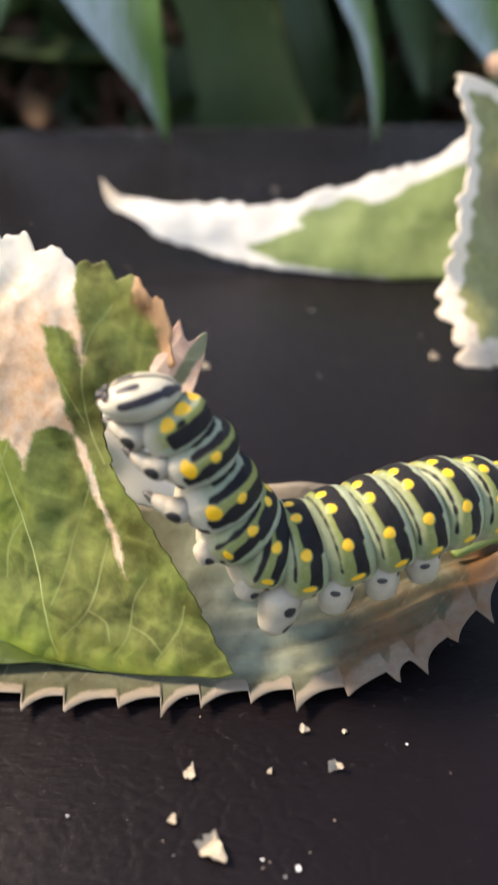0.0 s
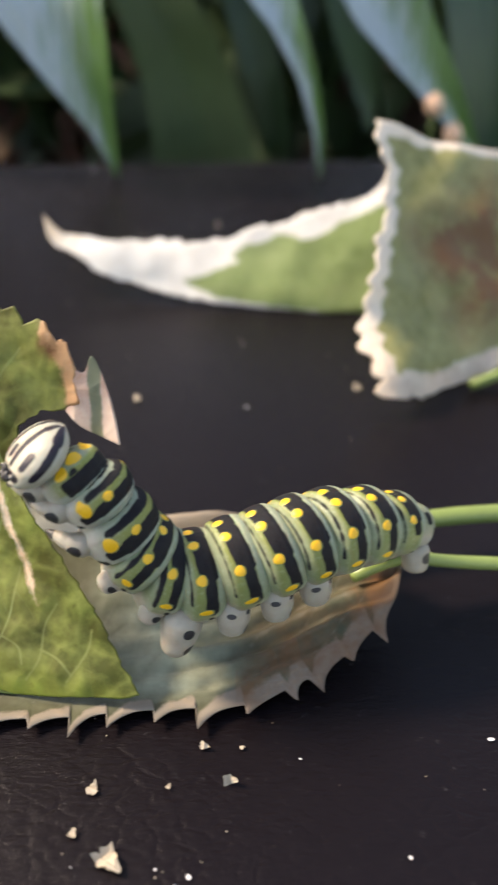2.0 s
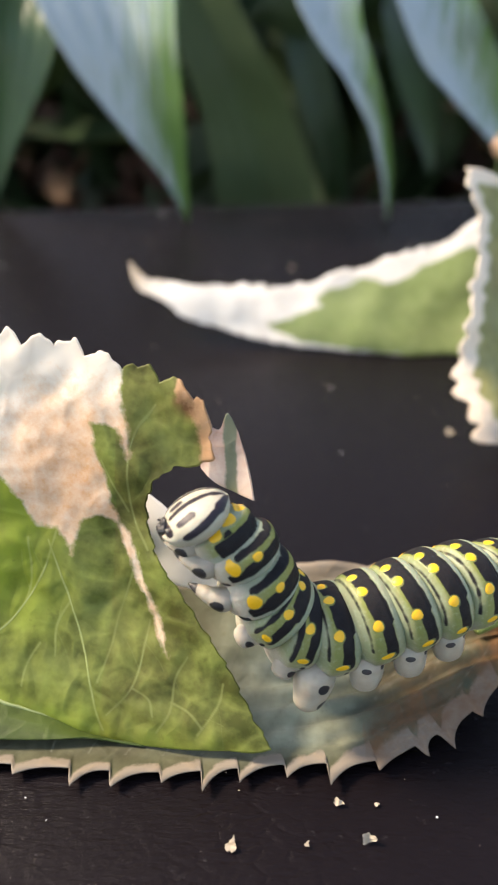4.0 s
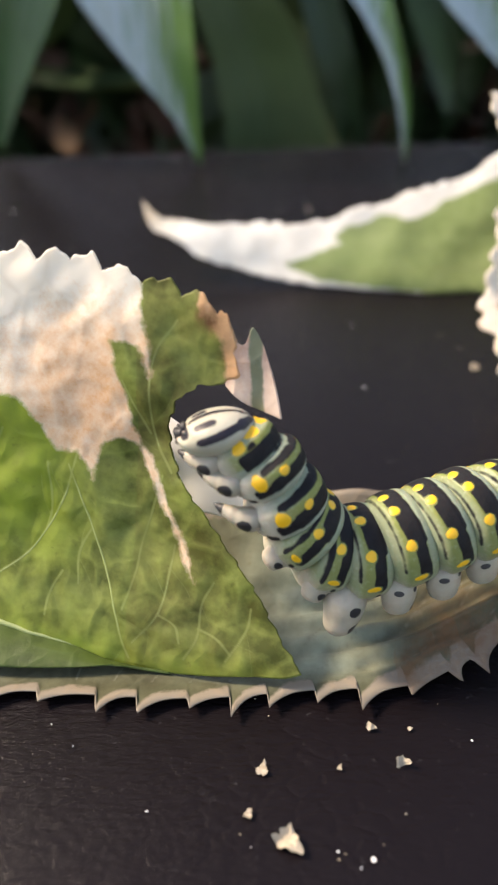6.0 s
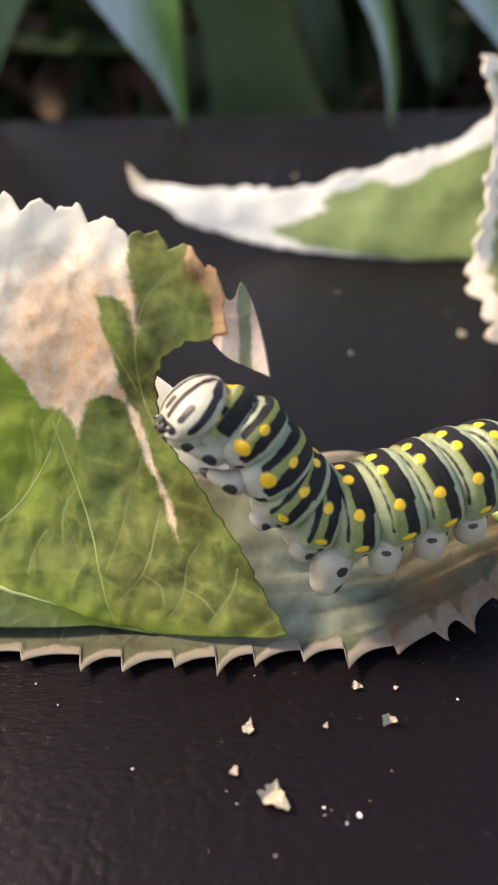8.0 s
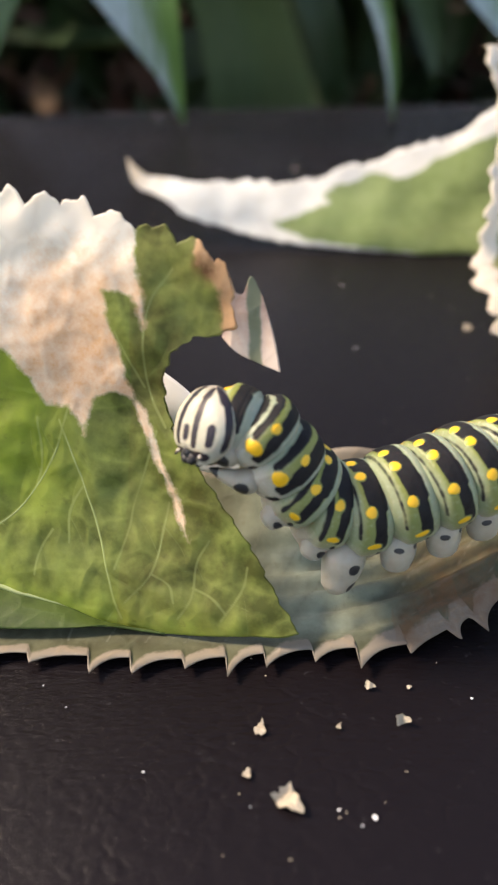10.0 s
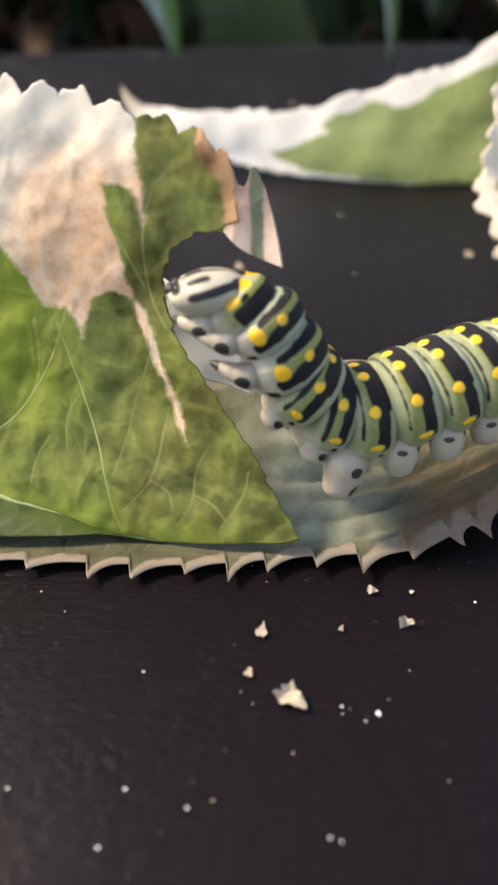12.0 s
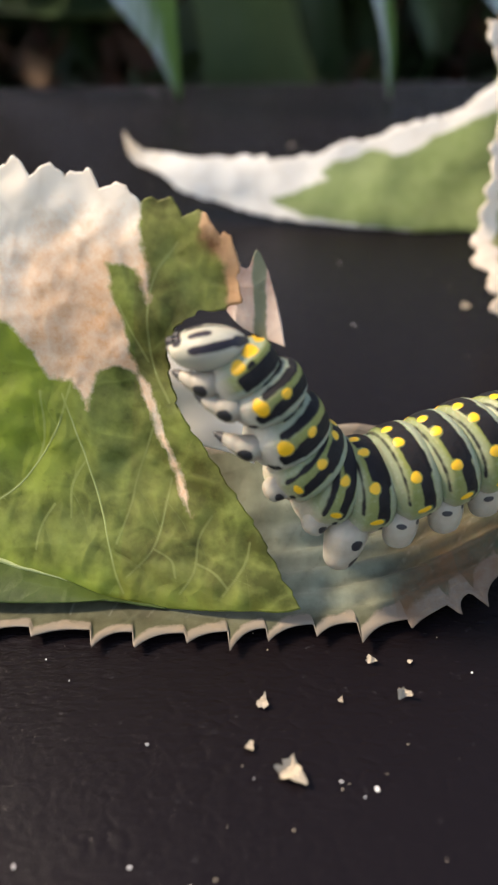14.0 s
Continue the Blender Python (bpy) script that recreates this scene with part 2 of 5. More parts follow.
MAT_SKIN = skin_material("ring_skin", (0.165, 0.190, 0.045), (0.19, 0.225, 0.11), (0.34, 0.31, 0.24), (0.245, 0.285, 0.20))
MAT_THORAX = skin_material("thorax_skin", (0.180, 0.200, 0.044), (0.24, 0.26, 0.20), (0.40, 0.37, 0.30), (0.265, 0.305, 0.245), (1.45, 1.80))
MAT_TAIL = skin_material("tail_skin", (0.22, 0.235, 0.14), (0.28, 0.28, 0.23), (0.35, 0.32, 0.27), (0.28, 0.29, 0.245), (1.2, 1.7))
MAT_YELLOW = plain("yellow_spot", (0.72, 0.40, 0.012), 0.45, 0.15, 900.0)
def limb_material():
    n = Nodes("leg_flesh")
    at = n.node("Attribute")
    at.attribute_name = "mark"
    v = n.coords()
    edge = n.math("ADD", at.outputs["Fac"], n.math("MULTIPLY", n.math("SUBTRACT", n.noise(v, 900.0), 0.5), 0.5))
    mask = n.ramp(n.math("ADD", n.math("MULTIPLY", edge, 3.0), 0.5), [(0.4, (0, 0, 0)), (0.6, (1, 1, 1))])
    flesh = n.mix(n.noise(v, 500.0, 4), (0.21, 0.185, 0.135), (0.41, 0.375, 0.30))
    n.set(Base_Color=n.mix(mask, flesh, (0.012, 0.012, 0.014)), Roughness=0.5, Subsurface_Weight=0.1, Subsurface_Scale=0.001)
    n.bump(n.math("ADD", n.noise(v, 1600.0, 3), n.math("MULTIPLY", n.noise(v, 420.0, 3), 0.8)), 0.2, 0.0003)
    return n.mat


MAT_LIMB = limb_material()
# near-white colour stands for sunlight on the margin, which the flap shades
MAT_MARGIN = plain("sunlit_white_margin", (0.93, 0.91, 0.87), 0.5, 0.05, 200.0, translucent=0.4)
MAT_HEAD = head_material()
MAT_CRUMB = plain("dry_leaf_crumb", (0.42, 0.36, 0.27), 0.6, 0.25, 600.0, 0.3, translucent=0.2)
MAT_SPECK = plain("white_speck", (0.75, 0.75, 0.74), 0.6, 0.1, 900.0)
def strap_material():
    """Strap leaf: the sky's blue-grey sheen painted in lengthwise streaks over green, greener towards the tip."""
    n = Nodes("strap_leaf")
    v = n.coords((90, 20, 4))
    streak = n.noise(v, 9.0, 4, 0.6)
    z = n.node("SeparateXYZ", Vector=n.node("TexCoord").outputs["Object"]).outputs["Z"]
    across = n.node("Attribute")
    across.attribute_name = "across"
    grey_sheen = n.math("ADD", n.math("MULTIPLY", z, 17.0), n.math("MULTIPLY", n.math("SUBTRACT", streak, 0.5), 2.4))
    # the half that faces the sky gets more of the painted sheen
    grey_sheen = n.math("SUBTRACT", grey_sheen, n.math("MULTIPLY", across.outputs["Fac"], 0.60))
    c = n.mix(n.ramp(grey_sheen, [(0.25, (0, 0, 0)), (0.95, (1, 1, 1))]), (0.085, 0.19, 0.040), (0.36, 0.44, 0.46))
    n.set(Base_Color=c, Roughness=0.32, Specular_IOR_Level=0.7)
    n.bump(streak, 0.25, 0.0006)
    n.translucent(c, 0.2)
    return n.mat


MAT_STRAP = strap_material()
MAT_STRAP_GREEN = plain("strap_leaf_green", (0.055, 0.115, 0.042), 0.4, 0.45, 50.0, 0.2, translucent=0.2)
MAT_BROAD = plain("broad_leaf", (0.060, 0.105, 0.040), 0.5, 0.35, 45.0, 0.2, translucent=0.15)
MAT_STRAP_DARK = plain("strap_leaf_dark", (0.022, 0.060, 0.022), 0.4, 0.4, 60.0, 0.2, translucent=0.1)
MAT_SHRUB = plain("shrub_leaf", (0.030, 0.060, 0.022), 0.5, 0.6, 40.0, 0.2, translucent=0.1)
MAT_TWIG = plain("twig_bark", (0.055, 0.032, 0.020), 0.8, 0.5, 80.0, 0.4)
MAT_BUD = plain("salmon_bud", (0.92, 0.52, 0.32), 0.5, 0.2)
MAT_SOIL = plain("soil", (0.030, 0.022, 0.016), 0.95, 0.5, 6.0, 0.6)


# ---- mesh helpers ----
def raw_mesh(name, verts, faces, mats, attrs=None, smooth=True, slots=None):
    me = bpy.data.meshes.new(name)
    me.from_pydata([tuple(float(c) * CM for c in v) for v in verts], [], faces)
    for m in mats if isinstance(mats, (list, tuple)) else [mats]:
        me.materials.append(m)
    me.polygons.foreach_set("use_smooth", [smooth] * len(me.polygons))
    if slots is not None:
        me.polygons.foreach_set("material_index", slots)
    for key, values in (attrs or {}).items():
        a = me.attributes.new(key, "FLOAT", "POINT")
        a.data.foreach_set("value", [float(x) for x in values])
    me.update()
    return me


def part(name, me, parent=None, label="", at=None):
    ob = new(name, me)
    if parent:
        ob.parent = parent
    if at is not None:
        ob.matrix_local = at
    if label:
        ob["label"] = label
    return ob


def grid_faces(nu, nv, wrap=False, base=0):
    out = []
    for i in range(nu - 1 if not wrap else nu):
        for j in range(nv - 1):
            a, b = base + i * nv + j, base + ((i + 1) % nu) * nv + j
            out.append((a, b, b + 1, a + 1))
    return out


def curve(points, n=200):
    """A smooth line through points, as a function of 0..1 by length."""
    p = np.array(points, float)
    q = np.vstack([2 * p[0] - p[1], p, 2 * p[-1] - p[-2]])
    out = []
    for k in range(len(p) - 1):
        a, b, c, d = q[k : k + 4]
        for t in np.linspace(0, 1, 16, endpoint=False):
            out.append(0.5 * (2 * b + (c - a) * t + (2 * a - 5 * b + 4 * c - d) * t * t + (3 * b - a - 3 * c + d) * t**3))
    out.append(p[-1])
    out = np.array(out)
    s = np.r_[0, np.cumsum(np.linalg.norm(np.diff(out, axis=0), axis=1))]
    s /= s[-1]
    return lambda t: np.array([np.interp(t, s, out[:, k]) for k in range(out.shape[1])])


def polyline(points):
    p = np.array(points, float)
    s = np.r_[0, np.cumsum(np.linalg.norm(np.diff(p, axis=0), axis=1))]
    s /= s[-1]
    return lambda t: np.array([np.interp(t, s, p[:, k]) for k in range(p.shape[1])])


def coons(bottom, top, left, right, nu, nv):
    """Points of a patch spanned between four edges, u along bottom and top, v along left and right."""
    us, vs = np.linspace(0, 1, nu), np.linspace(0, 1, nv)
    B, T = np.array([bottom(u) for u in us]), np.array([top(u) for u in us])
    L, R = np.array([left(v) for v in vs]), np.array([right(v) for v in vs])
    u, v = us[:, None, None], vs[None, :, None]
    p = (1 - v) * B[:, None] + v * T[:, None] + (1 - u) * L[None] + u * R[None]
    p = p - ((1 - u) * (1 - v) * B[0] + u * (1 - v) * B[-1] + (1 - u) * v * T[0] + u * v * T[-1])
    return p, us, vs


def inside_depth(p, poly):
    """Signed distance of 2D points to a closed outline, positive inside."""
    poly = np.array(poly, float)
    d, odd = np.full(len(p), 1e9), np.zeros(len(p), bool)
    for a, b in zip(poly, np.roll(poly, -1, axis=0)):
        e = b - a
        t = np.clip(((p - a) @ e) / (e @ e), 0, 1)
        d = np.minimum(d, np.linalg.norm(p - a - t[:, None] * e, axis=1))
        cross = ((a[1] > p[:, 1]) != (b[1] > p[:, 1]))
        x = a[0] + (p[:, 1] - a[1]) * e[0] / (e[1] if abs(e[1]) > 1e-9 else 1e-9)
        odd ^= cross & (p[:, 0] < x)
    return np.where(odd, d, -d)


def thick(ob, cm):
    m = ob.modifiers.new("thickness", "SOLIDIFY")
    m.thickness, m.offset = cm * CM, 0.0
    return ob


def tube_mesh(name, line, radius, mat, n=24, sides=8):
    """A round stalk along a curve; radius is a function of 0..1 (cm)."""
    verts, faces = [], []
    for i in range(n):
        t = i / (n - 1)
        c = line(t)
        d = line(min(1, t + 0.01)) - line(max(0, t - 0.01))
        d = d / (np.linalg.norm(d) + 1e-9)
        a = np.cross(d, (0.13, 0.2, 0.97))
        a /= np.linalg.norm(a) + 1e-9
        b = np.cross(d, a)
        for k in range(sides):
            w = 2 * pi * k / sides
            verts.append(c + radius(t) * (cos(w) * a + sin(w) * b))
    for i in range(n - 1):
        for k in range(sides):
            a, b = i * sides + k, i * sides + (k + 1) % sides
            faces.append((a, b, b + sides, a + sides))
    faces.append(tuple(range(sides))[::-1])
    faces.append(tuple(range((n - 1) * sides, n * sides)))
    return raw_mesh(name, verts, faces, mat)


def ripple(p, scale, amount, seed=0.0):
    return np.array([amount * noise.noise(Vector((q[0] * scale + seed, q[1] * scale, q[2] * scale if len(q) > 2 else 0.0))) for q in p])


# ---- the board that everything lies on ----
def make_board():
    """A wide dark board; its far edge runs slightly askew."""
    z0 = -2.2
    xs = (-70.0, 70.0)
    edge = lambda x: 20.1 + 0.115 * x
    top = [(xs[0], -60, 0), (xs[1], -60, 0), (xs[1], edge(xs[1]), 0), (xs[0], edge(xs[0]), 0)]
    bm = bmesh.new()
    lo = [bm.verts.new((x * CM, y * CM, z0 * CM)) for x, y, _ in top]
    hi = [bm.verts.new((x * CM, y * CM, 0)) for x, y, _ in top]
    bm.faces.new(hi)
    bm.faces.new(lo[::-1])
    for k in range(4):
        bm.faces.new((lo[k], lo[(k + 1) % 4], hi[(k + 1) % 4], hi[k]))
    bmesh.ops.bevel(bm, geom=[e for e in bm.edges if all(v.co.z > -1e-6 for v in e.verts)], offset=0.002, segments=3, affect="EDGES", profile=0.6)
    me = bpy.data.meshes.new("board")
    bm.to_mesh(me)
    bm.free()
    me.materials.append(MAT_TABLE)
    ob = new("tabletop", me)
    tagged(ob, "near-black stained tabletop with fine grain and dust", "table", kind="structure")
    for k, (x, y) in enumerate(((-60, -50), (60, -50), (60, 10), (-60, 5))):
        leg = raw_mesh("leg", [(x + a, y + b, z) for z in (-75, z0) for a, b in ((-3, -3), (3, -3), (3, 3), (-3, 3))],
                       [(0, 3, 2, 1), (4, 5, 6, 7), (0, 1, 5, 4), (1, 2, 6, 5), (2, 3, 7, 6), (3, 0, 4, 7)], MAT_TABLE, smooth=False)
        part("table_leg", leg, ob)
    return ob


def make_ground():
    n = 40
    verts = []
    for i in range(n):
        for j in range(n):
            x, y = (i / (n - 1) * 2 - 1), (j / (n - 1) * 2 - 1)
            x, y = x * abs(x) * 60000, y * abs(y) * 60000
            verts.append((x, y, -75 + 1.5 * noise.noise(Vector((x * 0.05, y * 0.05, 0)))))
    me = raw_mesh("ground", verts, [(a, d, c, b) for a, b, c, d in [(f[0], f[3], f[2], f[1]) for f in grid_faces(n, n)]], MAT_SOIL)
    tagged(new("ground", me), "bare dark brown garden soil under the shrubs", "ground", kind="structure")


# ---- the eaten leaf ----
FOLD = np.array([0.18, 0.29, 0.30])
ALONG = np.array([-0.98, 0.19, 0.0]) / math.hypot(0.98, 0.19)
BACKWARD = np.array([0.19, 0.98, 0.0]) / math.hypot(0.98, 0.19)
RISE = BACKWARD * sin(radians(20)) + np.array([0, 0, 1.0]) * cos(radians(20))
OUT = np.cross(RISE, ALONG)  # towards the back of the flap


def flap_point(hb):
    """Places (h, b) of the raised flap, h along the fold and b up it, relative to the fold's corner."""
    h, b = hb[:, 0], hb[:, 1]
    off = 0.10 * np.exp(-((b / 0.45) ** 2)) - 0.10 * np.exp(-(((b - 1.6) / 1.2) ** 2)) * np.clip(h / 1.5, 0, 1)
    off = off + 0.035 * (h - 1.8) ** 2 * np.clip(b / 3.0, 0, 1)
    off = off + ripple(np.c_[h, b], 1.3, 0.10, 3.0) * np.clip(b, 0, 1) + ripple(np.c_[h, b], 4.0, 0.025, 9.0)
    return h[:, None] * ALONG + b[:, None] * RISE + off[:, None] * OUT


def scallops(line, marks, depth, lean=0.0):
    """A top edge with rounded teeth between the marks (0..1), bulging by depth along b."""
    marks = np.array(marks)

    def at(t):
        p = line(t).copy()
        k = np.clip(np.searchsorted(marks, t) - 1, 0, len(marks) - 2)
        f = np.clip((t - marks[k]) / (marks[k + 1] - marks[k]), 0, 1)
        size = (1.0, 0.75, 1.25, 0.9, 1.1, 0.8, 1.3)[k % 7]
        rise = size * (min(1.0, f / 0.38) ** 0.6) * (1 - max(0.0, f - 0.38) / 0.62) ** 0.55 * (0.9 + 0.2 * sin(9 * f + 3 * k)) + 0.05 * sin(t * 310 + k) * sin(pi * f)
        p[1] += depth * rise
        p[0] += lean * rise
        return p

    return at


# main veins of the raised flap: places (h, b) and thickness (cm)
VEINS = (
    (((3.9, 0.35), (3.41, 0.70), (3.14, 0.97), (2.83, 1.52), (2.66, 2.1)), 0.024),
    (((3.02, 1.15), (2.95, 1.5), (3.0, 1.95)), 0.014),
    (((2.79, 0.72), (2.92, 0.47), (2.96, 0.20)), 0.018),
    (((2.76, 1.95), (2.58, 1.5), (2.38, 1.01), (2.21, 0.58), (2.07, 0.13), (1.95, -0.15)), 0.026),
    (((2.48, 1.25), (2.62, 0.95), (2.60, 0.6)), 0.013),
    (((1.70, 1.95), (1.82, 1.5), (1.92, 1.11), (1.95, 0.82), (2.06, 0.40)), 0.018),
    (((1.54, 1.17), (1.59, 0.68), (1.67, 0.37), (1.92, 0.04)), 0.021),
    (((1.66, 0.40), (1.45, 0.30), (1.38, 0.12)), 0.012),
    (((1.06, 0.84), (1.18, 0.55), (1.19, 0.21), (1.32, -0.05)), 0.017),
    (((1.19, 0.30), (0.95, 0.22), (0.80, 0.08)), 0.012),
    (((0.62, 0.62), (0.66, 0.35), (0.85, 0.0)), 0.013),
    (((1.60, 2.0), (1.80, 2.35), (1.86, 2.9), (1.80, 3.3), (1.60, 3.62)), 0.020),
    (((1.86, 2.4), (2.06, 2.75), (2.16, 2.95)), 0.014),
    (((4.4, 0.6), (3.9, 1.4), (3.5, 2.3)), 0.022),
)


def vein_tree(veins, seed, gap=0.26, reach=0.42):
    """Lines of the veins and of the side veins that leave them alternately."""
    rng = random.Random(seed)
    main, lines = [], []
    for pts in veins:
        c = curve(pts)
        p = np.array([c(t) for t in np.linspace(0, 1, 24)])
        main.append(p)
        length = np.linalg.norm(np.diff(p, axis=0), axis=1).sum()
        count = max(1, int(length / gap))
        for k in range(count):
            t = (k + rng.uniform(0.3, 0.7)) / count
            o, d = c(t), c(min(1, t + 0.03)) - c(max(0, t - 0.03))
            d = d / (np.linalg.norm(d) + 1e-9)
            side = 1 if k % 2 else -1
            a = side * radians(rng.uniform(38, 62))
            d = np.array([d[0] * cos(a) - d[1] * sin(a), d[0] * sin(a) + d[1] * cos(a)]) 
            n = np.array([-d[1], d[0]]) * side
            L = reach * rng.uniform(0.6, 1.3)
            u = np.linspace(0, 1, 8)[:, None]
            lines.append(o + d * L * u - n * 0.25 * L * u * u + rng.uniform(-0.01, 0.01))
    return main, lines


def vein_field(p, tree):
    return np.maximum(line_field(p, tree[0]), 0.89 * line_field(p, tree[1]))


def line_field(p, lines, far=0.125):
    """How near each 2D point lies to a vein: far on it, 0 at that distance or beyond."""
    d = np.full(len(p), far)
    for line in lines:
        lo, hi = line.min(axis=0) - far, line.max(axis=0) + far
        near = np.where((p > lo).all(axis=1) & (p < hi).all(axis=1))[0]
        q = p[near]
        best = d[near]
        for a, b in zip(line, line[1:]):
            e = b - a
            t = np.clip(((q - a) @ e) / (e @ e + 1e-12), 0, 1)
            best = np.minimum(best, np.linalg.norm(q - a - t[:, None] * e, axis=1))
        d[near] = best
    return far - d


def make_eaten_leaf():
    leaf = new("variegated_leaf")
    tagged(leaf, "wilting variegated leaf folded over, green and dried tan, partly eaten", "leaf")

    # raised flap, in (h, b)
    bottom = curve([(-0.0, 0.0), (0.21, -0.07), (0.70, -0.15), (1.14, -0.22), (1.65, -0.26), (2.18, -0.22), (2.65, -0.10), (3.33, 0.0), (4.3, 0.2), (5.6, 0.5)])
    bite = curve([(0.0, 0.0), (0.31, 0.40), (0.58, 0.81), (0.90, 1.19), (1.19, 1.56), (1.46, 1.89), (1.62, 2.23), (1.67, 2.52), (1.58, 2.78), (1.38, 2.95), (1.10, 3.02), (0.95, 3.12), (0.96, 3.32), (1.02, 3.55)])
    crest = polyline([(1.02, 3.55), (1.16, 3.70), (1.45, 3.86), (1.66, 3.84), (2.1, 3.96), (2.52, 4.06), (2.86, 4.14), (3.15, 4.08), (3.7, 4.05), (4.6, 3.8), (5.6, 3.3)])
    top = scallops(crest, [0, 0.045, 0.135, 0.225, 0.315, 0.385, 0.455, 0.55, 0.65, 0.75, 0.85, 0.93, 1.0], 0.16, 0.0)
    outer = polyline([(5.6, 0.5), (5.6, 3.3)])

    def ragged_bite(t):
        p = bite(t)
        w = 0.018 * sin(t * 95) + 0.012 * sin(t * 171 + 1.3)
        return p + np.array([w, 0.4 * w])

    p, us, vs = coons(bottom, crest, bite, outer, 240, 110)
    for _ in range(250):  # relax the grid so that it does not fold over at the bite
        p[1:-1, 1:-1] = 0.25 * (p[:-2, 1:-1] + p[2:, 1:-1] + p[1:-1, :-2] + p[1:-1, 2:])
    for axis in (0, 1):  # twice as fine each way
        p = np.moveaxis(p, axis, 0)
        fine = np.empty((2 * len(p) - 1, *p.shape[1:]))
        fine[::2], fine[1::2] = p, 0.5 * (p[1:] + p[:-1])
        p = np.moveaxis(fine, 0, axis)
    us, vs = np.linspace(0, 1, p.shape[0]), np.linspace(0, 1, p.shape[1])
    p = p + np.array([top(t) - crest(t) for t in us])[:, None] * (vs**9)[None, :, None]
    p = p + np.array([ragged_bite(t) - bite(t) for t in vs])[None] * (np.clip(1 - us * 30, 0, 1))[:, None, None]
    hb = p.reshape(-1, 2)
    field = vein_field(hb, vein_tree([v[0] for v in VEINS], 3, 0.36, 0.40))
    xyz = flap_point(hb) + (0.05 * (0.05 - field))[:, None] * OUT
    pale_outline = [(2.00, 4.40), (1.97, 3.75), (1.88, 3.30), (1.86, 3.02), (1.98, 3.34), (2.30, 3.36), (2.19, 2.90), (1.95, 2.20), (1.72, 1.62), (1.50, 1.18), (1.29, 0.80),
                    (1.44, 1.25), (1.66, 1.80), (1.92, 2.22), (2.16, 2.34), (2.38, 2.26), (2.49, 1.80), (2.66, 2.10), (2.90, 2.12), (3.32, 2.67), (5.0, 2.6), (6.2, 2.4), (6.2, 4.6)]
    pale = inside_depth(hb, pale_outline)
    rim = inside_depth(hb, [(0.80, 2.90), (1.06, 3.02), (1.10, 3.45), (1.22, 3.62), (1.34, 3.70), (1.36, 4.3), (0.8, 4.3)])
    dry = np.where(rim > pale, 0.90, 0.60 - 0.50 * np.clip((hb[:, 1] - 3.3) / 0.8, 0, 1) - 0.16 * np.clip((hb[:, 0] - 2.8) / 0.8, 0, 1))
    me = raw_mesh("raised_blade", xyz, grid_faces(len(us), len(vs)), MAT_FLAP, {"pale": np.maximum(pale, rim), "dry": dry, "vein": field, "fresh": 0.7 * np.clip(1.0 - (hb[:, 1] + 0.25) / (0.28 + 0.15 * np.clip(hb[:, 0], 0, 2)), 0, 1) + 0.9 * np.clip((hb[:, 0] - 2.3) / 0.7, 0, 1) * np.clip((hb[:, 1] - 0.3) / 1.0, 0.25, 1), "stain_shade": np.clip(0.9 - np.hypot(hb[:, 0] - 1.22, hb[:, 1] - 3.66) * 4.0, 0, 0.8) + np.clip(0.30 - np.abs(rim) * 3.0, 0, 0.6) + np.where((hb[:, 0] < 2.0) & (pale < 0), 0.22, 0.0)})
    flap = thick(part("raised_blade", me, leaf, "yellow-green blade with dried tan patch and scalloped rim", Matrix.Translation(FOLD * CM)), 0.03)

    # torn tip of the rim, which the mouth has cut loose
    lo = curve([(1.07, 3.00), (0.90, 2.86), (0.70, 2.78), (0.47, 2.72)])
    hi = curve([(1.09, 3.56), (0.90, 3.44), (0.82, 3.62), (0.70, 3.44)])
    q, qu, qv = coons(lo, hi, polyline([(1.07, 3.00), (1.09, 3.56)]), curve([(0.47, 2.72), (0.56, 3.05), (0.70, 3.44)]), 60, 60)
    q = q.reshape(-1, 2)
    pivot = np.array([[0.98, 3.25]])
    tip_xyz = flap_point(q) + (0.10 * np.sin(np.clip((0.98 - q[:, 0]) * 4, 0, 3)))[:, None] * -OUT
    base = flap_point(pivot)[0]
    mid = np.abs(q[:, 0] - 0.74 - 0.10 * (q[:, 1] - 3.0)) - 0.062
    me = raw_mesh("torn_tip", tip_xyz - base, grid_faces(60, 60), MAT_TIP, {"pale": mid * 2.0, "dry": 0.25 + 0.6 * np.clip((q[:, 1] - 2.9) / 0.6, 0, 1)})
    tip = thick(part("torn_tip", me, flap, "curled pinkish tip of the torn rim", Matrix.Translation(base * CM)), 0.03)

    # veins stand slightly proud of the flap
    for pts, r in VEINS:
        c = curve(pts)
        line = lambda t, c=c: flap_point(c(t)[None])[0] + 0.002 * OUT
        part("vein", tube_mesh("vein", line, lambda t, r=r: 0.50 * r * min(1.0, 0.55 + 3 * t) * min(1.0, 0.45 + 2.2 * (1 - t)), MAT_VEIN, 30, 8), flap)

    # midrib along the fold, and the part of the blade that rolls under it down to the board
    spine = lambda t: flap_point(bottom(0.36 + 0.64 * t)[None])[0]
    part("midrib", tube_mesh("midrib", spine, lambda t: 0.006 + 0.050 * min(1.0, 1.6 * t), MAT_MIDRIB, 40, 10), flap)
    brow = lambda t: FOLD + flap_point(bottom(0.26 + 0.74 * t)[None])[0] - 0.02 * OUT
    foot = curve([tuple(brow(0)), (-1.86, 0.43, 0.18), (-2.33, 0.38, 0.19), (-3.06, 0.36, 0.20), (-4.0, 0.42, 0.22), (-5.2, 0.60, 0.25)])
    q, qu, qv = coons(brow, foot, lambda v: brow(0), polyline([brow(1), foot(1)]), 80, 16)
    q = q.reshape(-1, 3)
